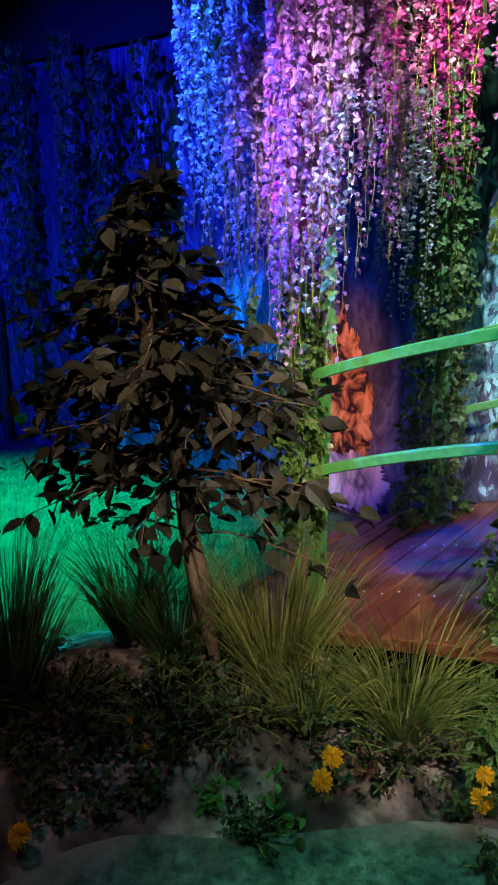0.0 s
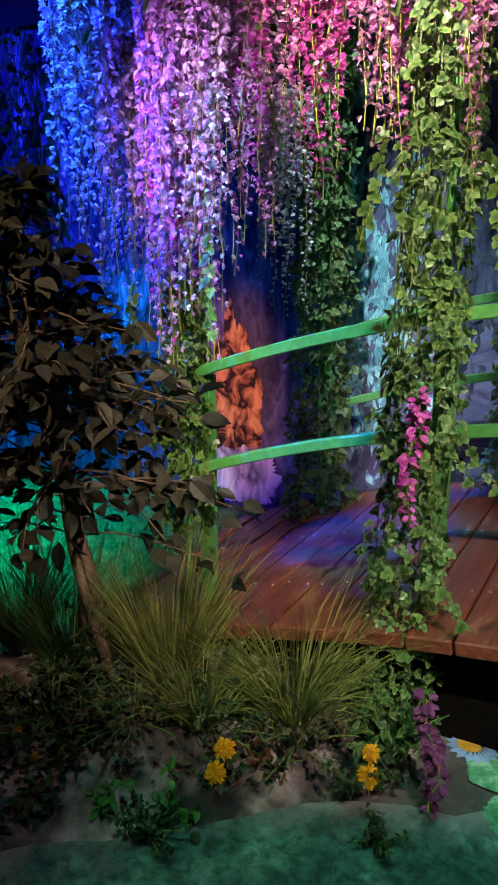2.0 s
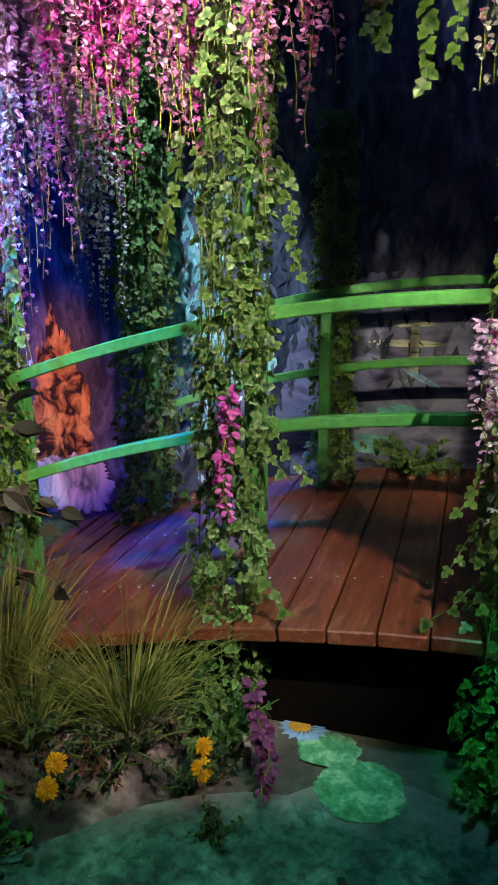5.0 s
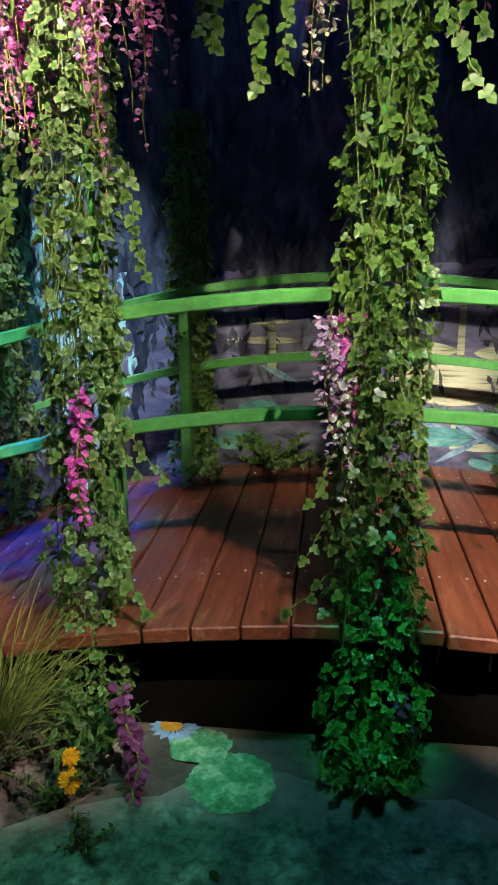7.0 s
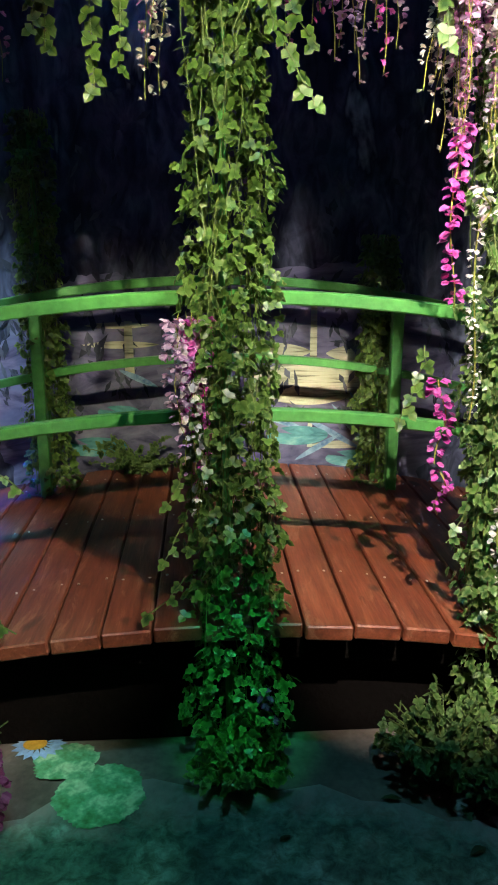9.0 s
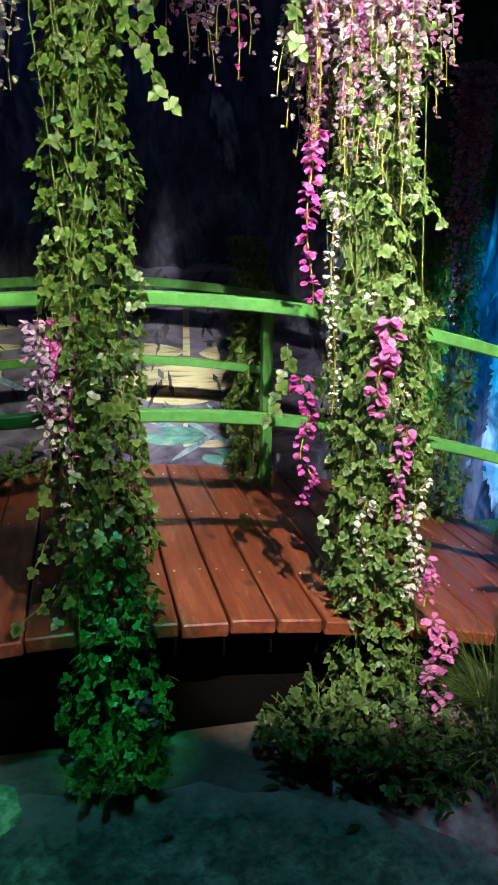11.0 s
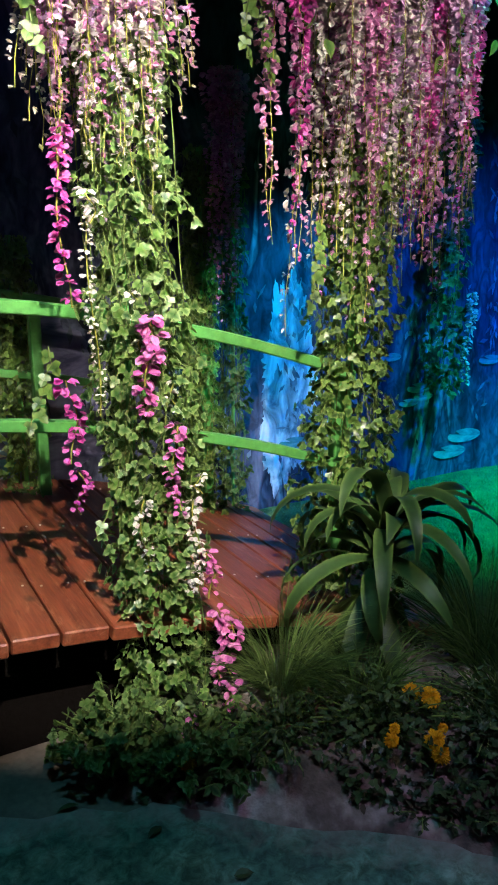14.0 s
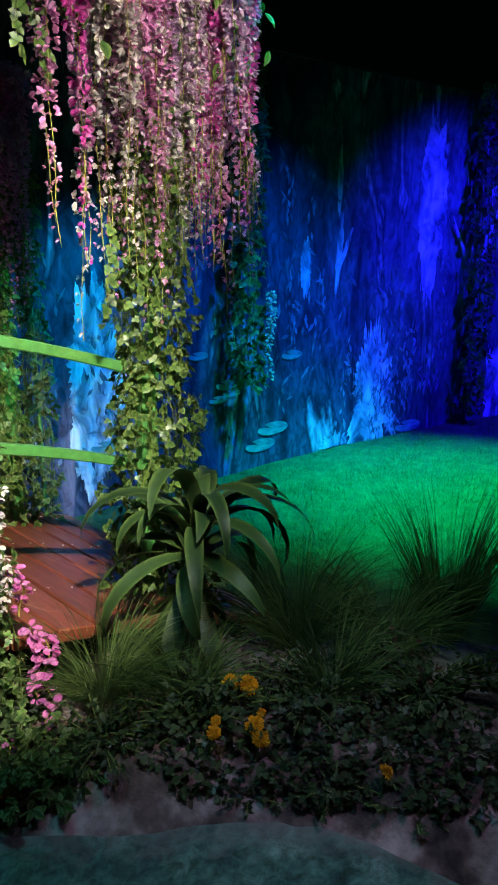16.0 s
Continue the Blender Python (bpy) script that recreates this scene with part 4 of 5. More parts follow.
def small_tree(place):
    rng = random.Random(7)
    ob = thing("ficus_tree", place, "small artificial ficus tree with dull brown-green leaves", "tree")
    stems, tips = [], []
    for k, (bx, by) in enumerate(((-0.01, 0.0), (0.012, 0.008), (0.0, -0.012))):
        pts = []
        for i in range(12):
            f = i / 11
            pts.append((bx * (1 - f) - 0.27 * f + 0.03 * math.sin(f * 7 + k * 2.1), by + 0.02 * math.cos(f * 6 + k * 2.1), 1.50 * f * (1 - 0.06 * k)))
        stems.append(tube(pts, [0.022 - 0.016 * i / 11 for i in range(12)], 8))
        tips.append(pts)
    v, f = join(stems)
    link_mesh("trunk", raw("trunk", v, f, BARK, smooth=True), ob)
    twigs, places = [], []
    for _ in range(125):
        pts = tips[rng.randrange(3)]
        i = rng.choice((4, 5, 6, 6, 7, 7, 8, 8, 9, 9, 10, 11))
        h = i / 11
        a = rng.uniform(0, 6.28)
        reach = 0.52 * math.sin(min(h * 0.9 + 0.12, 1.0) * math.pi) ** 0.7 * rng.uniform(0.45, 1.1) + 0.05
        p = Vector(pts[i])
        line = [tuple(p)]
        d = Vector((math.cos(a), math.sin(a) * 0.75, rng.uniform(0.0, 0.6)))
        for s in range(5):
            p = p + d.normalized() * reach / 5
            d = d + Vector((rng.gauss(0, 0.15), rng.gauss(0, 0.15), -0.14))
            line.append(tuple(p))
            for _ in range(0 if p.z < 0.36 else 3 if s else 1):
                out = d.normalized() * 0.8 + Vector((rng.gauss(0, 0.9), rng.gauss(0, 0.9), rng.gauss(-0.25, 0.6)))
                places.append((p + Vector((rng.gauss(0, 0.015),) * 3), out, (rng.gauss(0, 0.6), rng.gauss(-0.5, 0.6), 1), rng.uniform(0.055, 0.092)))
        twigs.append(tube(line, [0.004, 0.0035, 0.003, 0.0025, 0.002, 0.0015], 4))
    v, f = join(twigs)
    link_mesh("twig_tangle", raw("twig_tangle", v, f, BARK), ob)["kind"] = "stuff"
    leaf_parts(ob, OVAL_SHAPE, places, FICUS, 0.075, 300)


small_tree((-1.131, 1.896, 0.12))


def strap_leaf(length, width, droop, rise, fold=0.16):
    """An arching strap leaf along +y from the origin."""
    verts, faces, rim = [], [], []
    p, ang, n = Vector((0, 0, 0)), rise, 11
    for i in range(n):
        f = i / (n - 1)
        w = width * (0.45 + 0.55 * math.sin(min(f * 1.25 + 0.12, 1) * math.pi * 0.5)) * (1 - f ** 3.2) + 0.001
        for s, z, e in ((-1, fold, 1), (-0.5, fold * 0.35, 0.25), (0, 0, 0), (0.5, fold * 0.35, 0.25), (1, fold, 1)):
            verts.append((s * w, p.y - z * w * math.sin(ang), p.z + z * w * math.cos(ang)))
            rim.append(e)
        p = p + Vector((0, math.cos(ang), math.sin(ang))) * length / (n - 1)
        ang -= droop / (n - 1) * (0.5 + f)
    for i in range(n - 1):
        faces += [(5 * i + k, 5 * i + k + 1, 5 * i + k + 6, 5 * i + k + 5) for k in range(4)]
    return verts, faces, rim


def dracaena(place):
    rng = random.Random(9)
    ob = thing("dracaena", place, "dracaena with long arching dark green strap leaves", "plant")
    pts = [(0, 0, 0), (0.02, 0, 0.15), (0.05, 0.01, 0.30), (0.10, 0.02, 0.46)]
    v, f = tube(pts, [0.016, 0.015, 0.013, 0.010], 8)
    link_mesh("cane", raw("cane", v, f, BARK, smooth=True), ob)
    for k in range(38):
        low = k >= 29
        h = rng.uniform(0.27, 0.33) if low else 0.36 + 0.17 * k / 29
        c = Vector((0.02 + 0.2 * (h - 0.12), 0.01, h))
        v, f, rim = strap_leaf(rng.uniform(0.28, 0.38) if low else rng.uniform(0.36, 0.54), rng.uniform(0.030, 0.042), rng.uniform(0.3, 0.8) if low else rng.uniform(2.3, 3.6), rng.uniform(0.45, 1.35) if not low else rng.uniform(-1.2, -0.5))
        mesh = raw("leaf", v, f, DRACAENA, rim, smooth=True)
        leaf = link_mesh("leaf", mesh, ob)
        leaf.matrix_local = Matrix.Translation(c) @ pose(0, 0, 0, rng.gauss(0, 6), rng.gauss(0, 14), k * 137.5 + rng.uniform(-25, 25))


dracaena((1.913, 2.007, 0.1))


def ground_cover(name, seed, count, a0, a1, shape, material, label, size, lift):
    rng = random.Random(seed)
    pl = []
    for _ in range(count):
        r, a = 1.77 + 0.80 * rng.uniform(0, 1) ** 1.3, rng.uniform(a0, a1)
        x, y, z = on_bank(r, a)
        clump = noise.noise((x * 3.1, y * 3.1, seed))
        if clump < -0.12:
            continue
        up = lift * rng.uniform(0, 1) * (0.4 + max(clump, 0) * 1.6)
        pl.append(((x, y, z + 0.006 + up), (rng.gauss(0, 1), rng.gauss(0, 1), rng.gauss(-0.1, 0.5)), (rng.gauss(0, 0.6), rng.gauss(0, 0.6), 1), size * rng.uniform(0.6, 1.3)))
    v, f, rim = scatter(shape, pl)
    tagged(new(name, raw(name, v, f, material, rim)), label, "undergrowth", kind="stuff")


ground_cover("leaf_litter", 51, 1500, -88, -20, OVAL_SHAPE, LITTER, "brown fallen leaves and moss on the bank", 0.026, 0.03)
ground_cover("leaf_litter", 52, 1500, 24, 90, OVAL_SHAPE, LITTER, "brown fallen leaves and moss on the bank", 0.026, 0.03)
ground_cover("ground_cover", 53, 5200, -88, -19, IVY_SHAPE, COVER, "dark low leafy ground cover on the bank", 0.024, 0.14)
ground_cover("ground_cover", 54, 5200, 24, 90, IVY_SHAPE, COVER, "dark low leafy ground cover on the bank", 0.026, 0.12)


def daisy(place, size, seed, label="yellow artificial marigold beside the pond"):
    """A yellow flower head: rings of petals on a short stalk."""
    rng = random.Random(seed)
    ob = thing("yellow_flower", place, label, "flower", "yellow flowers on the bank")
    tilt = Vector((rng.gauss(0, 0.3), -0.8, 0.8)).normalized()
    a = tilt.orthogonal().normalized()
    b = tilt.cross(a)
    link_mesh("stalk", raw("stalk", *tube([(0, 0.02, -0.08), (0, 0.01, -0.03), (0, 0, 0)], [0.002] * 3, 5), STEM), ob)
    pl = []
    for ring, (n, rise, s) in enumerate(((22, 0.05, 1.15), (20, 0.35, 0.95), (14, 0.8, 0.7), (8, 1.8, 0.5))):
        for k in range(n):
            w = 6.283 * k / n + ring * 0.2 + rng.gauss(0, 0.08)
            d = a * math.cos(w) + b * math.sin(w) + tilt * rise
            pl.append((tilt * 0.004 * ring, d, tilt, size * s * rng.uniform(0.85, 1.1)))
    v, f, rim = scatter(THIN_SHAPE, pl)
    link_mesh("petals", raw("petals", v, f, PETAL_YELLOW, rim), ob)["kind"] = "stuff"


for i, (x, y, z, s) in enumerate(((-0.612, 1.747, 0.17, 0.034), (-0.611, 1.698, 0.13, 0.034), (-0.266, 1.917, 0.17, 0.028), (-0.257, 1.877, 0.13, 0.036), (-1.110, 1.135, 0.10, 0.036), (-1.136, 1.529, 0.18, 0.020), (-1.051, 1.496, 0.15, 0.017), (1.855, 1.692, 0.24, 0.030), (1.886, 1.649, 0.24, 0.036), (1.703, 1.594, 0.20, 0.026), (1.723, 1.608, 0.22, 0.018), (1.806, 1.539, 0.20, 0.032), (1.796, 1.507, 0.18, 0.030), (1.848, 1.557, 0.21, 0.018), (1.240, 1.882, 0.12, 0.034), (1.974, 1.220, 0.14, 0.026))):
    daisy((x, y, z), s * 0.80, 200 + i)


def shrub(place, radius, height, count, shape, material, size, label, seed, name="shrub"):
    """A low leafy plant: stems from one foot, leaves along them."""
    rng = random.Random(seed)
    ob = thing(name, place, label, "plant", "low plants on the bank")
    stems, pl = [], []
    for _ in range(max(3, count // 7)):
        a, r = rng.uniform(0, 6.28), radius * math.sqrt(rng.uniform(0.05, 1))
        tip = Vector((r * math.cos(a), r * math.sin(a), height * rng.uniform(0.35, 1.0) * (1.1 - 0.5 * r / radius)))
        mid = Vector((tip.x * 0.4, tip.y * 0.4, tip.z * 0.75))
        pts = [Vector((0, 0, 0)).lerp(mid, t).lerp(mid.lerp(tip, t), t) for t in (0, 0.25, 0.5, 0.75, 1.0)]
        stems.append(tube([tuple(p) for p in pts], [0.0022] * 5, 4))
        for _ in range(12):
            t = rng.uniform(0.2, 1.0)
            p = Vector((0, 0, 0)).lerp(mid, t).lerp(mid.lerp(tip, t), t)
            pl.append((p, (rng.gauss(0, 1), rng.gauss(-0.3, 1), rng.gauss(-0.3, 0.8)), (rng.gauss(0, 0.9), rng.gauss(-0.4, 0.9), 0.7), 0.74 * size * rng.uniform(0.6, 1.2)))
    link_mesh("stalk_tangle", raw("stalk_tangle", *join(stems), STEM), ob)["kind"] = "stuff"
    v, f, rim = scatter(shape, pl)
    link_mesh("leaves", raw("leaves", v, f, material, rim), ob)["kind"] = "stuff"


for i, (x, y, z, r, h, n, sh, mt, s, lb) in enumerate((
        (1.1, 2.056, 0, 0.20, 0.34, 420, IVY_SHAPE, IVY_DARK, 0.042, "bushy green ivy heap at the foot of a garland"),
        (1.275, 1.925, 0.04, 0.20, 0.24, 330, IVY_SHAPE, IVY_DARK, 0.042, "bushy green ivy heap at the foot of a garland"),
        (1.519, 1.867, 0.1, 0.22, 0.18, 300, OVAL_SHAPE, COVER, 0.034, "low dark leafy plant on the bank"),
        (1.779, 1.731, 0.12, 0.24, 0.20, 330, OVAL_SHAPE, COVER, 0.034, "low dark leafy plant on the bank"),
        (2.051, 1.57, 0.12, 0.24, 0.22, 330, OVAL_SHAPE, COVER, 0.034, "low dark leafy plant on the bank"),
        (2.346, 1.35, 0.12, 0.26, 0.22, 330, IVY_SHAPE, COVER, 0.036, "low dark leafy plant on the bank"),
        (2.018, 1.376, 0.05, 0.07, 0.12, 26, OVAL_SHAPE, FRESH, 0.05, "small fresh green leafy seedling"),
        (0.536, 2.089, 0, 0.15, 0.22, 240, IVY_SHAPE, IVY, 0.045, "spreading foot of an ivy garland on the pond floor"),
        (-0.279, 2.097, 0.04, 0.18, 0.30, 240, OVAL_SHAPE, IVY_DARK, 0.05, "broad-leaved green plant under an ivy garland"),
        (-0.477, 1.928, 0.1, 0.22, 0.20, 300, OVAL_SHAPE, LITTER, 0.034, "withered brown undergrowth on the bank"),
        (-0.747, 1.925, 0.12, 0.22, 0.22, 300, IVY_SHAPE, COVER, 0.036, "low dark leafy plant on the bank"),
        (-0.914, 1.752, 0.12, 0.24, 0.22, 330, OVAL_SHAPE, LITTER, 0.036, "withered dark purple undergrowth on the bank"),
        (-1.113, 1.631, 0.12, 0.24, 0.24, 330, IVY_SHAPE, COVER, 0.036, "low dark leafy plant on the bank"),
        (-1.343, 1.452, 0.12, 0.26, 0.24, 330, OVAL_SHAPE, LITTER, 0.036, "withered brown undergrowth on the bank"),
        (-1.173, 1.8, 0.12, 0.12, 0.28, 60, OVAL_SHAPE, COVER, 0.06, "broad-leaved dark green plant on the bank"),
        (-0.85, 1.518, 0.02, 0.07, 0.20, 26, OVAL_SHAPE, FRESH, 0.055, "small fresh green leafy shoot on the shore"),
        (-0.672, 1.618, 0.02, 0.06, 0.20, 24, OVAL_SHAPE, FRESH, 0.05, "small fresh green leafy shoot on the shore"),
        (-0.71, 1.541, 0, 0.12, 0.14, 160, OVAL_SHAPE, COVER, 0.028, "fern-like dark plant creeping on the shore"),
        (-0.203, 1.812, 0, 0.10, 0.10, 80, OVAL_SHAPE, COVER, 0.03, "fern-like dark plant creeping on the shore"))):
    shrub((x, y, z), r, h, n, sh, mt, s, lb, 300 + i)


# ---- painted shapes on the mural and projected lilies painted on the pond floor ----
def flat(name, pts, material, place, label, category="painting", floor=False):
    """A flat painted shape, a few millimetres proud of the wall or floor."""
    if floor:
        verts = [(x, y, 0.0) for x, y in pts]
    else:
        verts = [(x, wall_y(place[0] + x) - WALL_Y, y) for x, y in pts]
    verts.append((0, 0.0 if floor else wall_y(place[0]) - WALL_Y, 0))
    n = len(pts)
    faces = [((k + 1) % n, k, n) if not floor else (k, (k + 1) % n, n) for k in range(n)]
    ob = new(name, raw(name, verts, faces, material))
    ob.matrix_world = pose(*place)
    return tagged(ob, label, category, kind="structure")


def pad_outline(w, h, notch=0.35, n=26):
    return [(w / 2 * math.cos(a) * (0.25 if abs(a - 2.4) < notch / 2 else 1), h / 2 * math.sin(a) * (0.25 if abs(a - 2.4) < notch / 2 else 1)) for a in (6.283 * k / n for k in range(n))]


def ragged(w, h, seed, spikes=0.35, n=160, taper=0.0):
    """A ragged blot, narrower towards the top by taper."""
    out = []
    for k in range(n):
        a = 6.283 * k / n
        r = 1 + spikes * noise.noise((math.cos(a) * 2.2, math.sin(a) * 2.2, seed)) + 0.6 * spikes * noise.noise((math.cos(a) * 9, math.sin(a) * 9, seed)) + 0.4 * spikes * noise.noise((math.cos(a) * 25, math.sin(a) * 25, seed))
        z = math.sin(a) * r
        out.append((w / 2 * math.cos(a) * r * (1 - taper * (z + 1) / 2), h / 2 * z))
    return out


PAINT_Y = WALL_Y - 0.004


def deep(x, z, proud=0.004):
    """A place on the mural wall behind the bridge."""
    return x, WALL_Y - proud, z


for x, z, w in ((3.85, -0.04, 0.26), (3.74, 0.62, 0.20), (3.66, 0.53, 0.16), (3.78, 0.56, 0.16), (4.16, 0.26, 0.29), (4.04, 0.16, 0.28), (4.34, 0.76, 0.20), (5.62, 0.06, 0.30), (3.50, 0.83, 0.16), (2.80, 0.38, 0.20)):
    flat("painted_lily_pad", pad_outline(w, w * 0.32), PAD, (x, PAINT_Y - 0.005, z), "round water-lily pad painted on the mural", "painted pad")
for x, z, w in ((0.90, 0.58, 0.30), (1.17, 0.46, 0.26), (-0.08, 0.54, 0.30), (0.04, 0.71, 0.2)):
    flat("painted_lily_pad", pad_outline(w, w * 0.32), PAD, deep(x, z, 0.008), "teal water-lily pad painted behind the bridge", "painted pad")
flat("painted_water", ragged(1.5, 1.3, 3.0, 0.12), PANEL, deep(0.93, 0.74, 0.003), "lavender-grey water painted on the mural behind the bridge", "painting")
flat("painted_water", ragged(1.0, 1.3, 5.0, 0.12), PANEL, deep(-0.04, 0.70, 0.0025), "lavender-grey water painted on the mural behind the bridge", "painting")


def lens(w, h, n=24):
    return [(w / 2 * math.cos(a), h / 2 * math.sin(a) * abs(math.sin(a)) ** 0.5) for a in (6.283 * k / n for k in range(n))]


for x, z, w, h in ((0.95, 0.84, 0.62, 0.22), (0.76, 0.99, 0.40, 0.09), (1.18, 0.98, 0.30, 0.08), (1.20, 0.78, 0.20, 0.06), (1.07, 0.68, 0.5, 0.05), (1.11, 0.53, 0.30, 0.04), (0.05, 1.12, 0.3, 0.03), (0.06, 1.03, 0.36, 0.035)):
    flat("painted_reflection", lens(w, h), CREAM, deep(x, z, 0.006), "cream reflection painted in streaky horizontal strokes", "painting")
for x, z0, z1, w in ((0.97, 0.94, 1.26, 0.035), (0.10, 0.89, 1.14, 0.045), (0.96, 0.52, 0.71, 0.025)):
    flat("painted_post", [(-w / 2, z0 - z1), (w / 2, z0 - z1), (w * 0.4, 0), (-w * 0.4, 0)], CREAM, deep(x, z1, 0.007), "pale upright post painted on the mural", "painting")
for i, (x, z, w, h, tl) in enumerate(((1.07, 0.59, 0.34, 0.03, 30), (1.16, 0.62, 0.3, 0.025, 50), (1.00, 0.52, 0.26, 0.03, -30), (0.80, 0.66, 0.3, 0.03, 20), (1.20, 0.69, 0.24, 0.02, 65), (0.14, 0.87, 0.2, 0.03, 25))):
    ob = flat("painted_reed", lens(w, h), STROKE, deep(x, z, 0.0075), "blue curved reed stroke painted on the mural", "painting")
    ob.rotation_euler = (0, radians(tl), 0)
flat("painted_willow", ragged(0.46, 0.95, 7.0, 0.45, 220, 0.55), PALE, (2.77, PAINT_Y, 0.86), "pale ragged willow painted on the mural, lit cyan", "painting")
flat("painted_waterfall", ragged(0.26, 0.7, 8.0, 0.3), PALE, (2.71, PAINT_Y - 0.002, 0.47), "pale water stroke painted on the mural", "painting")
flat("painted_flower_bush", ragged(0.62, 1.0, 9.0, 0.5, 220, 0.6), PALE, (5.21, PAINT_Y, 0.43), "pale blossoming bush painted on the mural, lit blue", "painting")
flat("painted_orange_pool", ragged(0.46, 1.0, 11.0, 0.3, 200, 0.5), ORANGE_POOL, (-1.77, PAINT_Y, 0.60), "orange pool of light with leaf-shadow gaps painted on the mural", "painting")
flat("painted_shore", ragged(0.5, 0.34, 12.0, 0.3), PALE, (-1.72, PAINT_Y - 0.002, 0.19), "pale shore painted on the mural", "painting")
flat("painted_willow", ragged(0.55, 1.5, 13.0, 0.25), TEAL_DABS, (-0.85, WALL_Y - 0.004, 0.94), "lavender and teal willow leaves painted on the mural", "painting")
for i, (x, z, w, h, tl) in enumerate(((-3.09, 1.78, 0.05, 0.8, 2), (-3.19, 1.94, 0.045, 0.55, -20), (-2.99, 1.90, 0.04, 0.5, 18), (4.47, 1.35, 0.1, 0.4, 0), (4.80, 1.46, 0.06, 0.6, 5), (4.87, 1.49, 0.04, 0.35, 25), (5.77, 1.78, 0.3, 1.35, 1), (4.79, 1.94, 0.05, 0.45, 0), (6.17, 1.44, 0.04, 0.6, -35), (-4.29, 2.24, 0.06, 0.5, 0), (6.68, 0.21, 0.3, 0.9, 0))):
    ob = flat("painted_trunk", ragged(w, h, 20.0 + i, 0.35, 120), PALE, (x, PAINT_Y - 0.001 * (i % 3), z), "pale tree trunk painted on the mural, lit blue", "painting")
    ob.rotation_euler = (0, radians(tl), 0)


def painted_lotus(place):
    ob = thing("painted_lotus", place, "pale blue lotus flower painted on the mural", "painting", kind="structure")
    for k in range(9):
        a = radians(-80 + 20 * k)
        pts = [(math.sin(a) * 0.21 * r + math.cos(a) * s, 0.0 + math.cos(a) * 0.13 * r - math.sin(a) * s * 0.6) for r, s in ((0, 0), (0.5, 0.028), (1, 0), (0.5, -0.028))]
        mesh = raw("petal", [(x, -0.001 * k, z) for x, z in pts], [(0, 1, 2, 3)], PALE)
        link_mesh("petal", mesh, ob)


painted_lotus((4.80, wall_y(4.80) - 0.004, 0.02))


def painted_fence():
    """The thin pale railing painted low on the mural."""
    ob = thing("painted_railing", (-3.92, PAINT_Y - 0.002, 0.87), "thin pale railing painted on the mural", "painting", kind="structure")
    for z, h in ((0.30, 0.025), (0.12, 0.02)):
        bm = bmesh.new()
        box(bm, (2.0, 0.002, h), (0.0, 0, z), 0, Matrix.Rotation(radians(7), 4, "Y"))
        part("painted_bar", bm, STROKE, ob)
    for k in range(8):
        bm = bmesh.new()
        box(bm, (0.02, 0.002, 0.5), (-0.9 + 0.26 * k, 0, 0.08 - (-0.9 + 0.26 * k) * 0.122))
        part("painted_post", bm, STROKE, ob)


painted_fence()

bm = bmesh.new()
box(bm, (0.05, 0.05, 1.15), (0, 0, 0.575), 0.006)
box(bm, (0.16, 0.16, 0.02), (0, 0, 0.01), 0.004)
post = part("barrier_post", bm, METAL)
post.location = (-4.60, 3.60, 0.0)
tagged(post, "thin black metal barrier post on the lawn by the mural", "post")

bent_sheet("wall_valance", 2.66, TOP - 0.01, 0.03, 0.026, BROWN, "dark brown cloth valance above the mural", "valance")

# projected lily images; their light is put into flat colour on the floor
flat("lily_pad_projection", ragged(0.25, 0.25, 31.0, 0.12), PROJ_PAD, (0.138, 2.070, 0.004), "bright green projected lily pad, painted flat on the pond floor", "lily pad", True)
flat("lily_pad_projection", ragged(0.19, 0.16, 32.0, 0.15), PROJ_PAD, (0.022, 2.210, 0.006), "teal projected lily pad, painted flat on the pond floor", "lily pad", True)
lily = thing("lily_projection", (-0.073, 2.293, 0.007), "projected pale blue water lily with orange core, painted on the pond floor", "water lily", kind="structure")
for k in range(16):
    a = 6.283 * k / 16
    pts = [(math.cos(a) * 0.085 * r - math.sin(a) * s, math.sin(a) * 0.075 * r + math.cos(a) * s, 0.0003 * (k % 2)) for r, s in ((0.25, 0), (0.7, 0.013), (1, 0), (0.7, -0.013))]
    link_mesh("petal", raw("petal", pts, [(0, 3, 2, 1)], PROJ_PETAL), lily)
link_mesh("core", raw("core", [(-0.012 + 0.036 * math.cos(6.283 * k / 18), 0.028 * math.sin(6.283 * k / 18), 0.001) for k in range(18)], [tuple(range(18))], PROJ_CORE), lily, "orange core")


def dab_strands(name, spans, seed, material, y):
    """Painted hanging branches: columns of small leaf dabs laid flat on the wall."""
    rng = random.Random(seed)
    verts, faces = [], []
    for x0, x1, z0, z1, strands, each in spans:
        for _ in range(strands):
            x, top, low = rng.uniform(x0, x1), rng.uniform(z0 + 0.5 * (z1 - z0), z1), rng.uniform(z0, z0 + 0.4 * (z1 - z0))
            for _ in range(each):
                z = rng.uniform(low, top)
                w, h, t = rng.uniform(0.007, 0.018), rng.uniform(0.02, 0.055), rng.gauss(0, 0.5)
                cx = x + rng.gauss(0, 0.035) + 0.04 * math.sin(z * 3 + x)
                base = len(verts)
                for a, c in ((0, -h), (w, 0), (0, h), (-w, 0)):
                    verts.append((cx + a * math.cos(t) + c * math.sin(t), y + wall_y(cx) - WALL_Y - rng.uniform(0, 0.001), z + c * math.cos(t) - a * math.sin(t)))
                faces.append((base, base + 1, base + 2, base + 3))
    tagged(new(name, raw(name, verts, faces, material)), "pale hanging leaf dabs painted on the mural", "painting", kind="stuff")


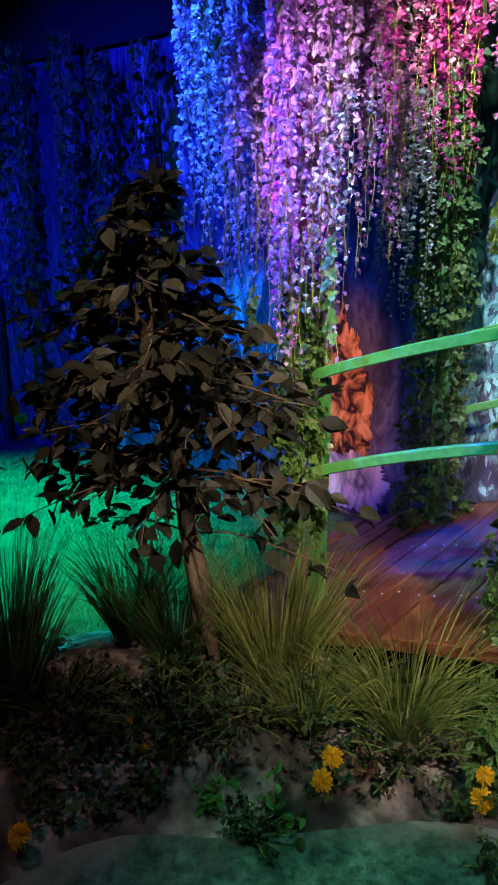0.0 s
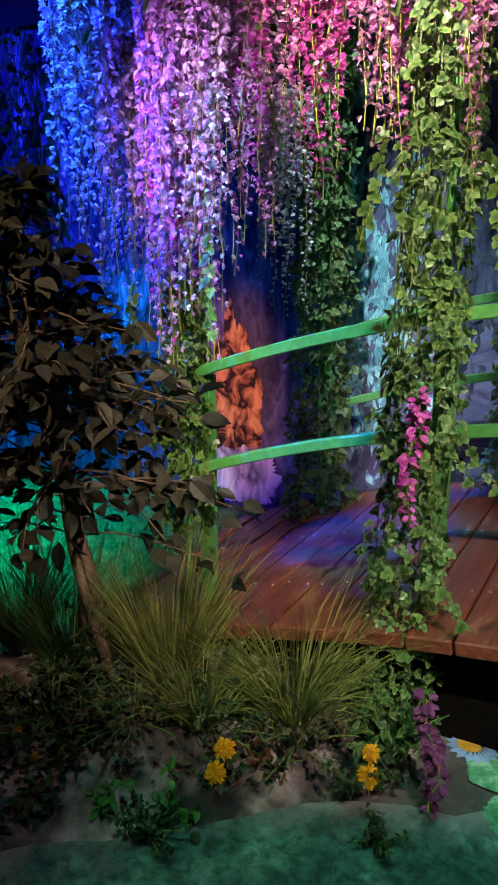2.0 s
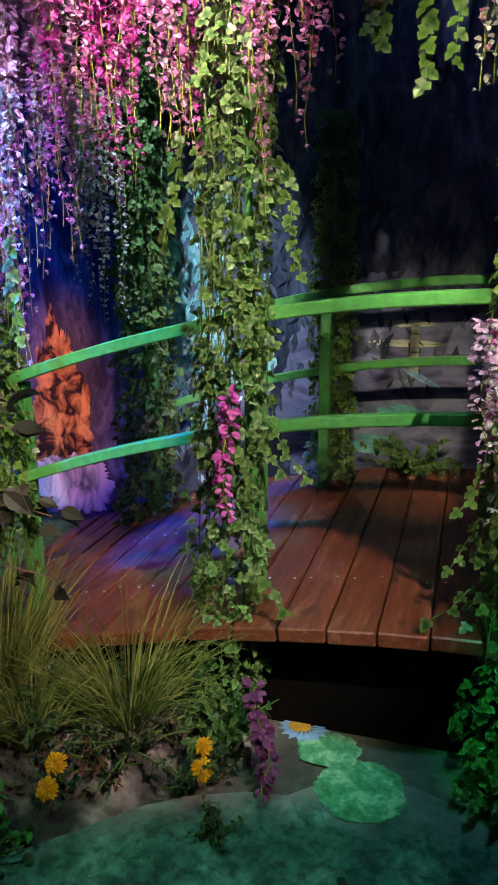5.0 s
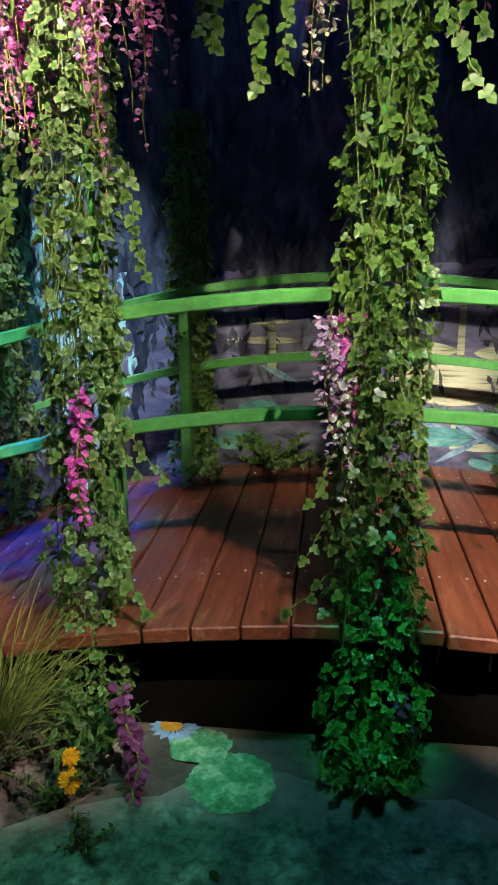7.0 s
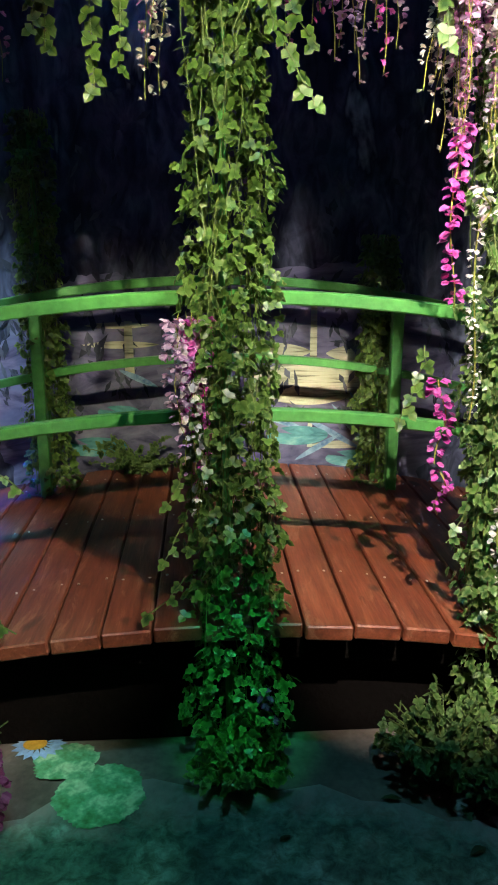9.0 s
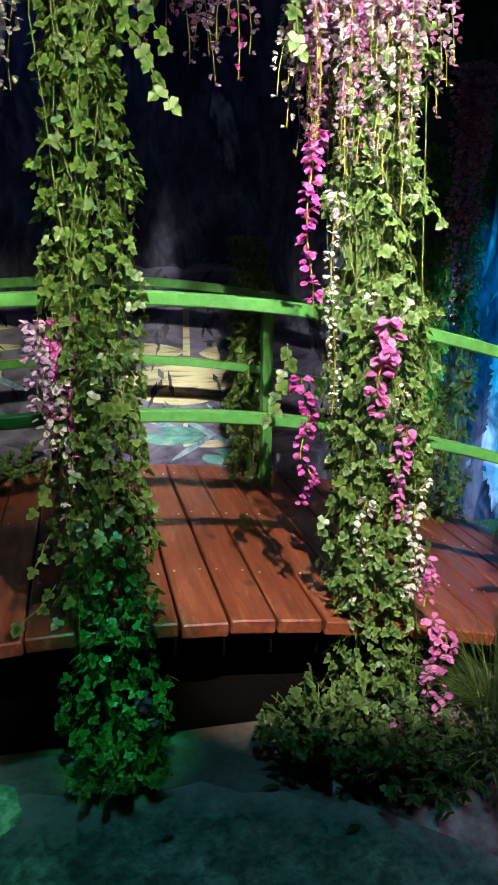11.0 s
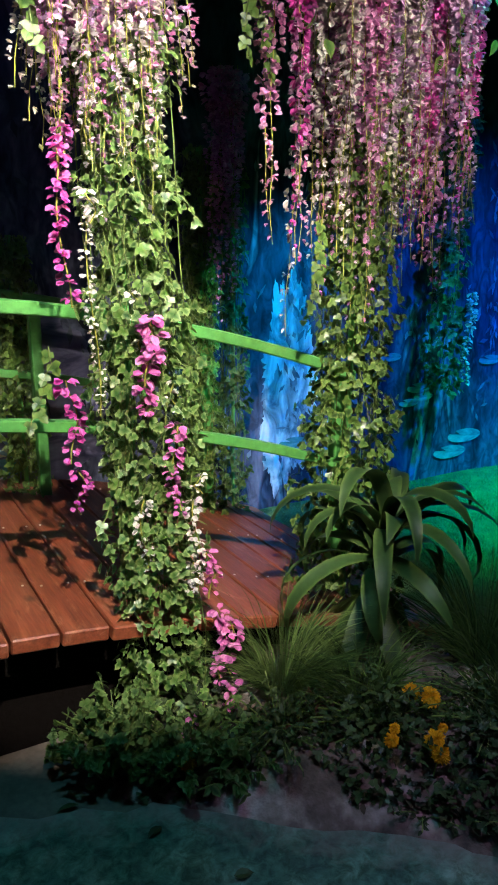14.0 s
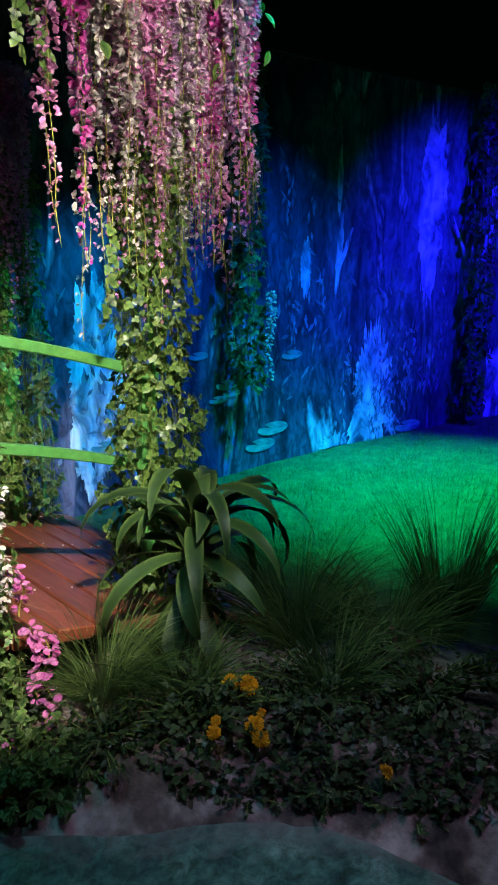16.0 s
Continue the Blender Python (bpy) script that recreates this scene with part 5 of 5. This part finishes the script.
# Shaded copy of the dabs: dimness behind the bridge is put into colour.
DAB_SHADED = foliage("mural_dab_shaded", (0.03, 0.035, 0.05), (0.14, 0.15, 0.18), rough=0.7, glow=0.0, spec=0.2)
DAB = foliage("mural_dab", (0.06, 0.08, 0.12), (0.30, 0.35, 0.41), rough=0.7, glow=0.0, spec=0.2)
DAB_TEAL = foliage("mural_dab_teal", (0.12, 0.30, 0.32), (0.40, 0.72, 0.70), rough=0.7, glow=0.0, spec=0.2)
dab_strands("painted_leaves", ((-5.6, -1.9, 0.2, 2.5, 40, 20), (2.4, 8.0, 0.15, 2.2, 44, 18), (4.9, 5.9, 0.0, 0.9, 14, 22)), 71, DAB, WALL_Y - 0.006)
dab_strands("painted_leaves", ((-1.2, -0.65, 0.2, 2.0, 12, 46),), 72, DAB_TEAL, WALL_Y - 0.007)
dab_strands("painted_leaves", ((-1.2, 2.2, 0.25, 2.2, 26, 22),), 73, DAB_SHADED, WALL_Y - 0.006)


# ---- small loose things ----
rng = random.Random(17)
for x, y, s in ((-0.399, 1.464, 0.05), (-0.341, 1.580, 0.04), (-0.497, 1.425, 0.045), (0.068, 1.678, 0.05), (0.029, 1.561, 0.045), (0.127, 1.755, 0.04), (1.219, 1.580, 0.05), (1.532, 1.189, 0.05), (0.965, 1.991, 0.06), (1.002, 2.057, 0.05), (0.615, 1.870, 0.04), (-0.594, 1.579, 0.05), (1.130, 1.811, 0.05)):
    v, f, rim = scatter(OVAL_SHAPE, [((0, 0, 0.006), (rng.gauss(0, 1), rng.gauss(0, 1), 0.05), (rng.gauss(0, 0.2), rng.gauss(0, 0.2), 1), s)])
    leaf = new("fallen_leaf", raw("fallen_leaf", v, f, COVER, rim))
    leaf.location = (x, y, 0.004)
    tagged(leaf, "single dark fallen leaf lying on the pond floor", "leaf", "fallen leaves on the pond floor")

for k, (cx, cy, top, rad) in enumerate(((-0.25, 2.30, 2.1, 0.10), (0.50, 2.27, 2.3, 0.108), (1.28, 2.30, 1.95, 0.124), (2.08, 2.33, 1.7, 0.112), (-1.06, 2.33, 1.3, 0.08))):
    for i in range(9):
        a = rng.uniform(math.pi * 0.95, math.pi * 2.05)
        z = rng.uniform(0.45, top)
        sprig((cx + rad * 0.9 * math.cos(a), cy + rad * 0.9 * math.sin(a) - 0.02, z), rng.uniform(0.10, 0.24), (0.11 * math.cos(a) * rng.uniform(0.3, 1.2), -0.04), "short loose ivy shoot standing off a garland", 400 + 10 * k + i, IVY_PALE if k in (0, 2) else IVY, 0.034)

for i, (x, y, z, r, h, n, sh, mt, sz, lb) in enumerate((
        (1.74, 1.50, 0.02, 0.12, 0.10, 90, OVAL_SHAPE, COVER, 0.030, "small-leaved creeper hanging over the shore"),
        (1.90, 1.34, 0.02, 0.14, 0.12, 110, OVAL_SHAPE, COVER, 0.030, "small-leaved creeper hanging over the shore"),
        (2.02, 1.16, 0.02, 0.15, 0.14, 130, IVY_SHAPE, COVER, 0.028, "small-leaved creeper hanging over the shore"),
        (2.18, 1.02, 0.02, 0.16, 0.16, 130, OVAL_SHAPE, COVER, 0.030, "small-leaved creeper hanging over the shore"),
        (1.60, 1.84, 0.08, 0.12, 0.16, 90, OVAL_SHAPE, RUSSET, 0.032, "russet small-leaved plant among the grass"),
        (2.36, 1.46, 0.10, 0.16, 0.24, 120, OVAL_SHAPE, RUSSET, 0.036, "russet leafy plant among the grass"),
        (1.46, 1.86, 0.06, 0.16, 0.16, 160, IVY_SHAPE, IVY_DARK, 0.032, "fern-like green plant over the shore"),
        (1.34, 1.84, 0.03, 0.12, 0.12, 80, OVAL_SHAPE, IVY_DARK, 0.050, "broad-leaved green plant over the shore"),
        (-0.52, 1.84, 0.08, 0.12, 0.14, 80, OVAL_SHAPE, RUSSET, 0.034, "russet small-leaved plant on the bank"),
        (-0.30, 1.88, 0.05, 0.10, 0.22, 90, OVAL_SHAPE, COVER, 0.030, "fern-like dark plant on the bank"),
        (-0.98, 1.62, 0.10, 0.18, 0.20, 160, OVAL_SHAPE, RUSSET, 0.034, "dark purple-brown plant on the bank"))):
    shrub((x, y, z), r, h, n, sh, mt, sz, lb, 360 + i)
shrub((0.14, 3.66, 0.45), 0.26, 0.22, 200, IVY_SHAPE, IVY_DARK, 0.05, "low ivy heap at the back of the deck", 340)
shrub((1.86, 3.70, 0.22), 0.22, 0.18, 160, IVY_SHAPE, IVY_DARK, 0.05, "low ivy heap at the back of the deck", 341)
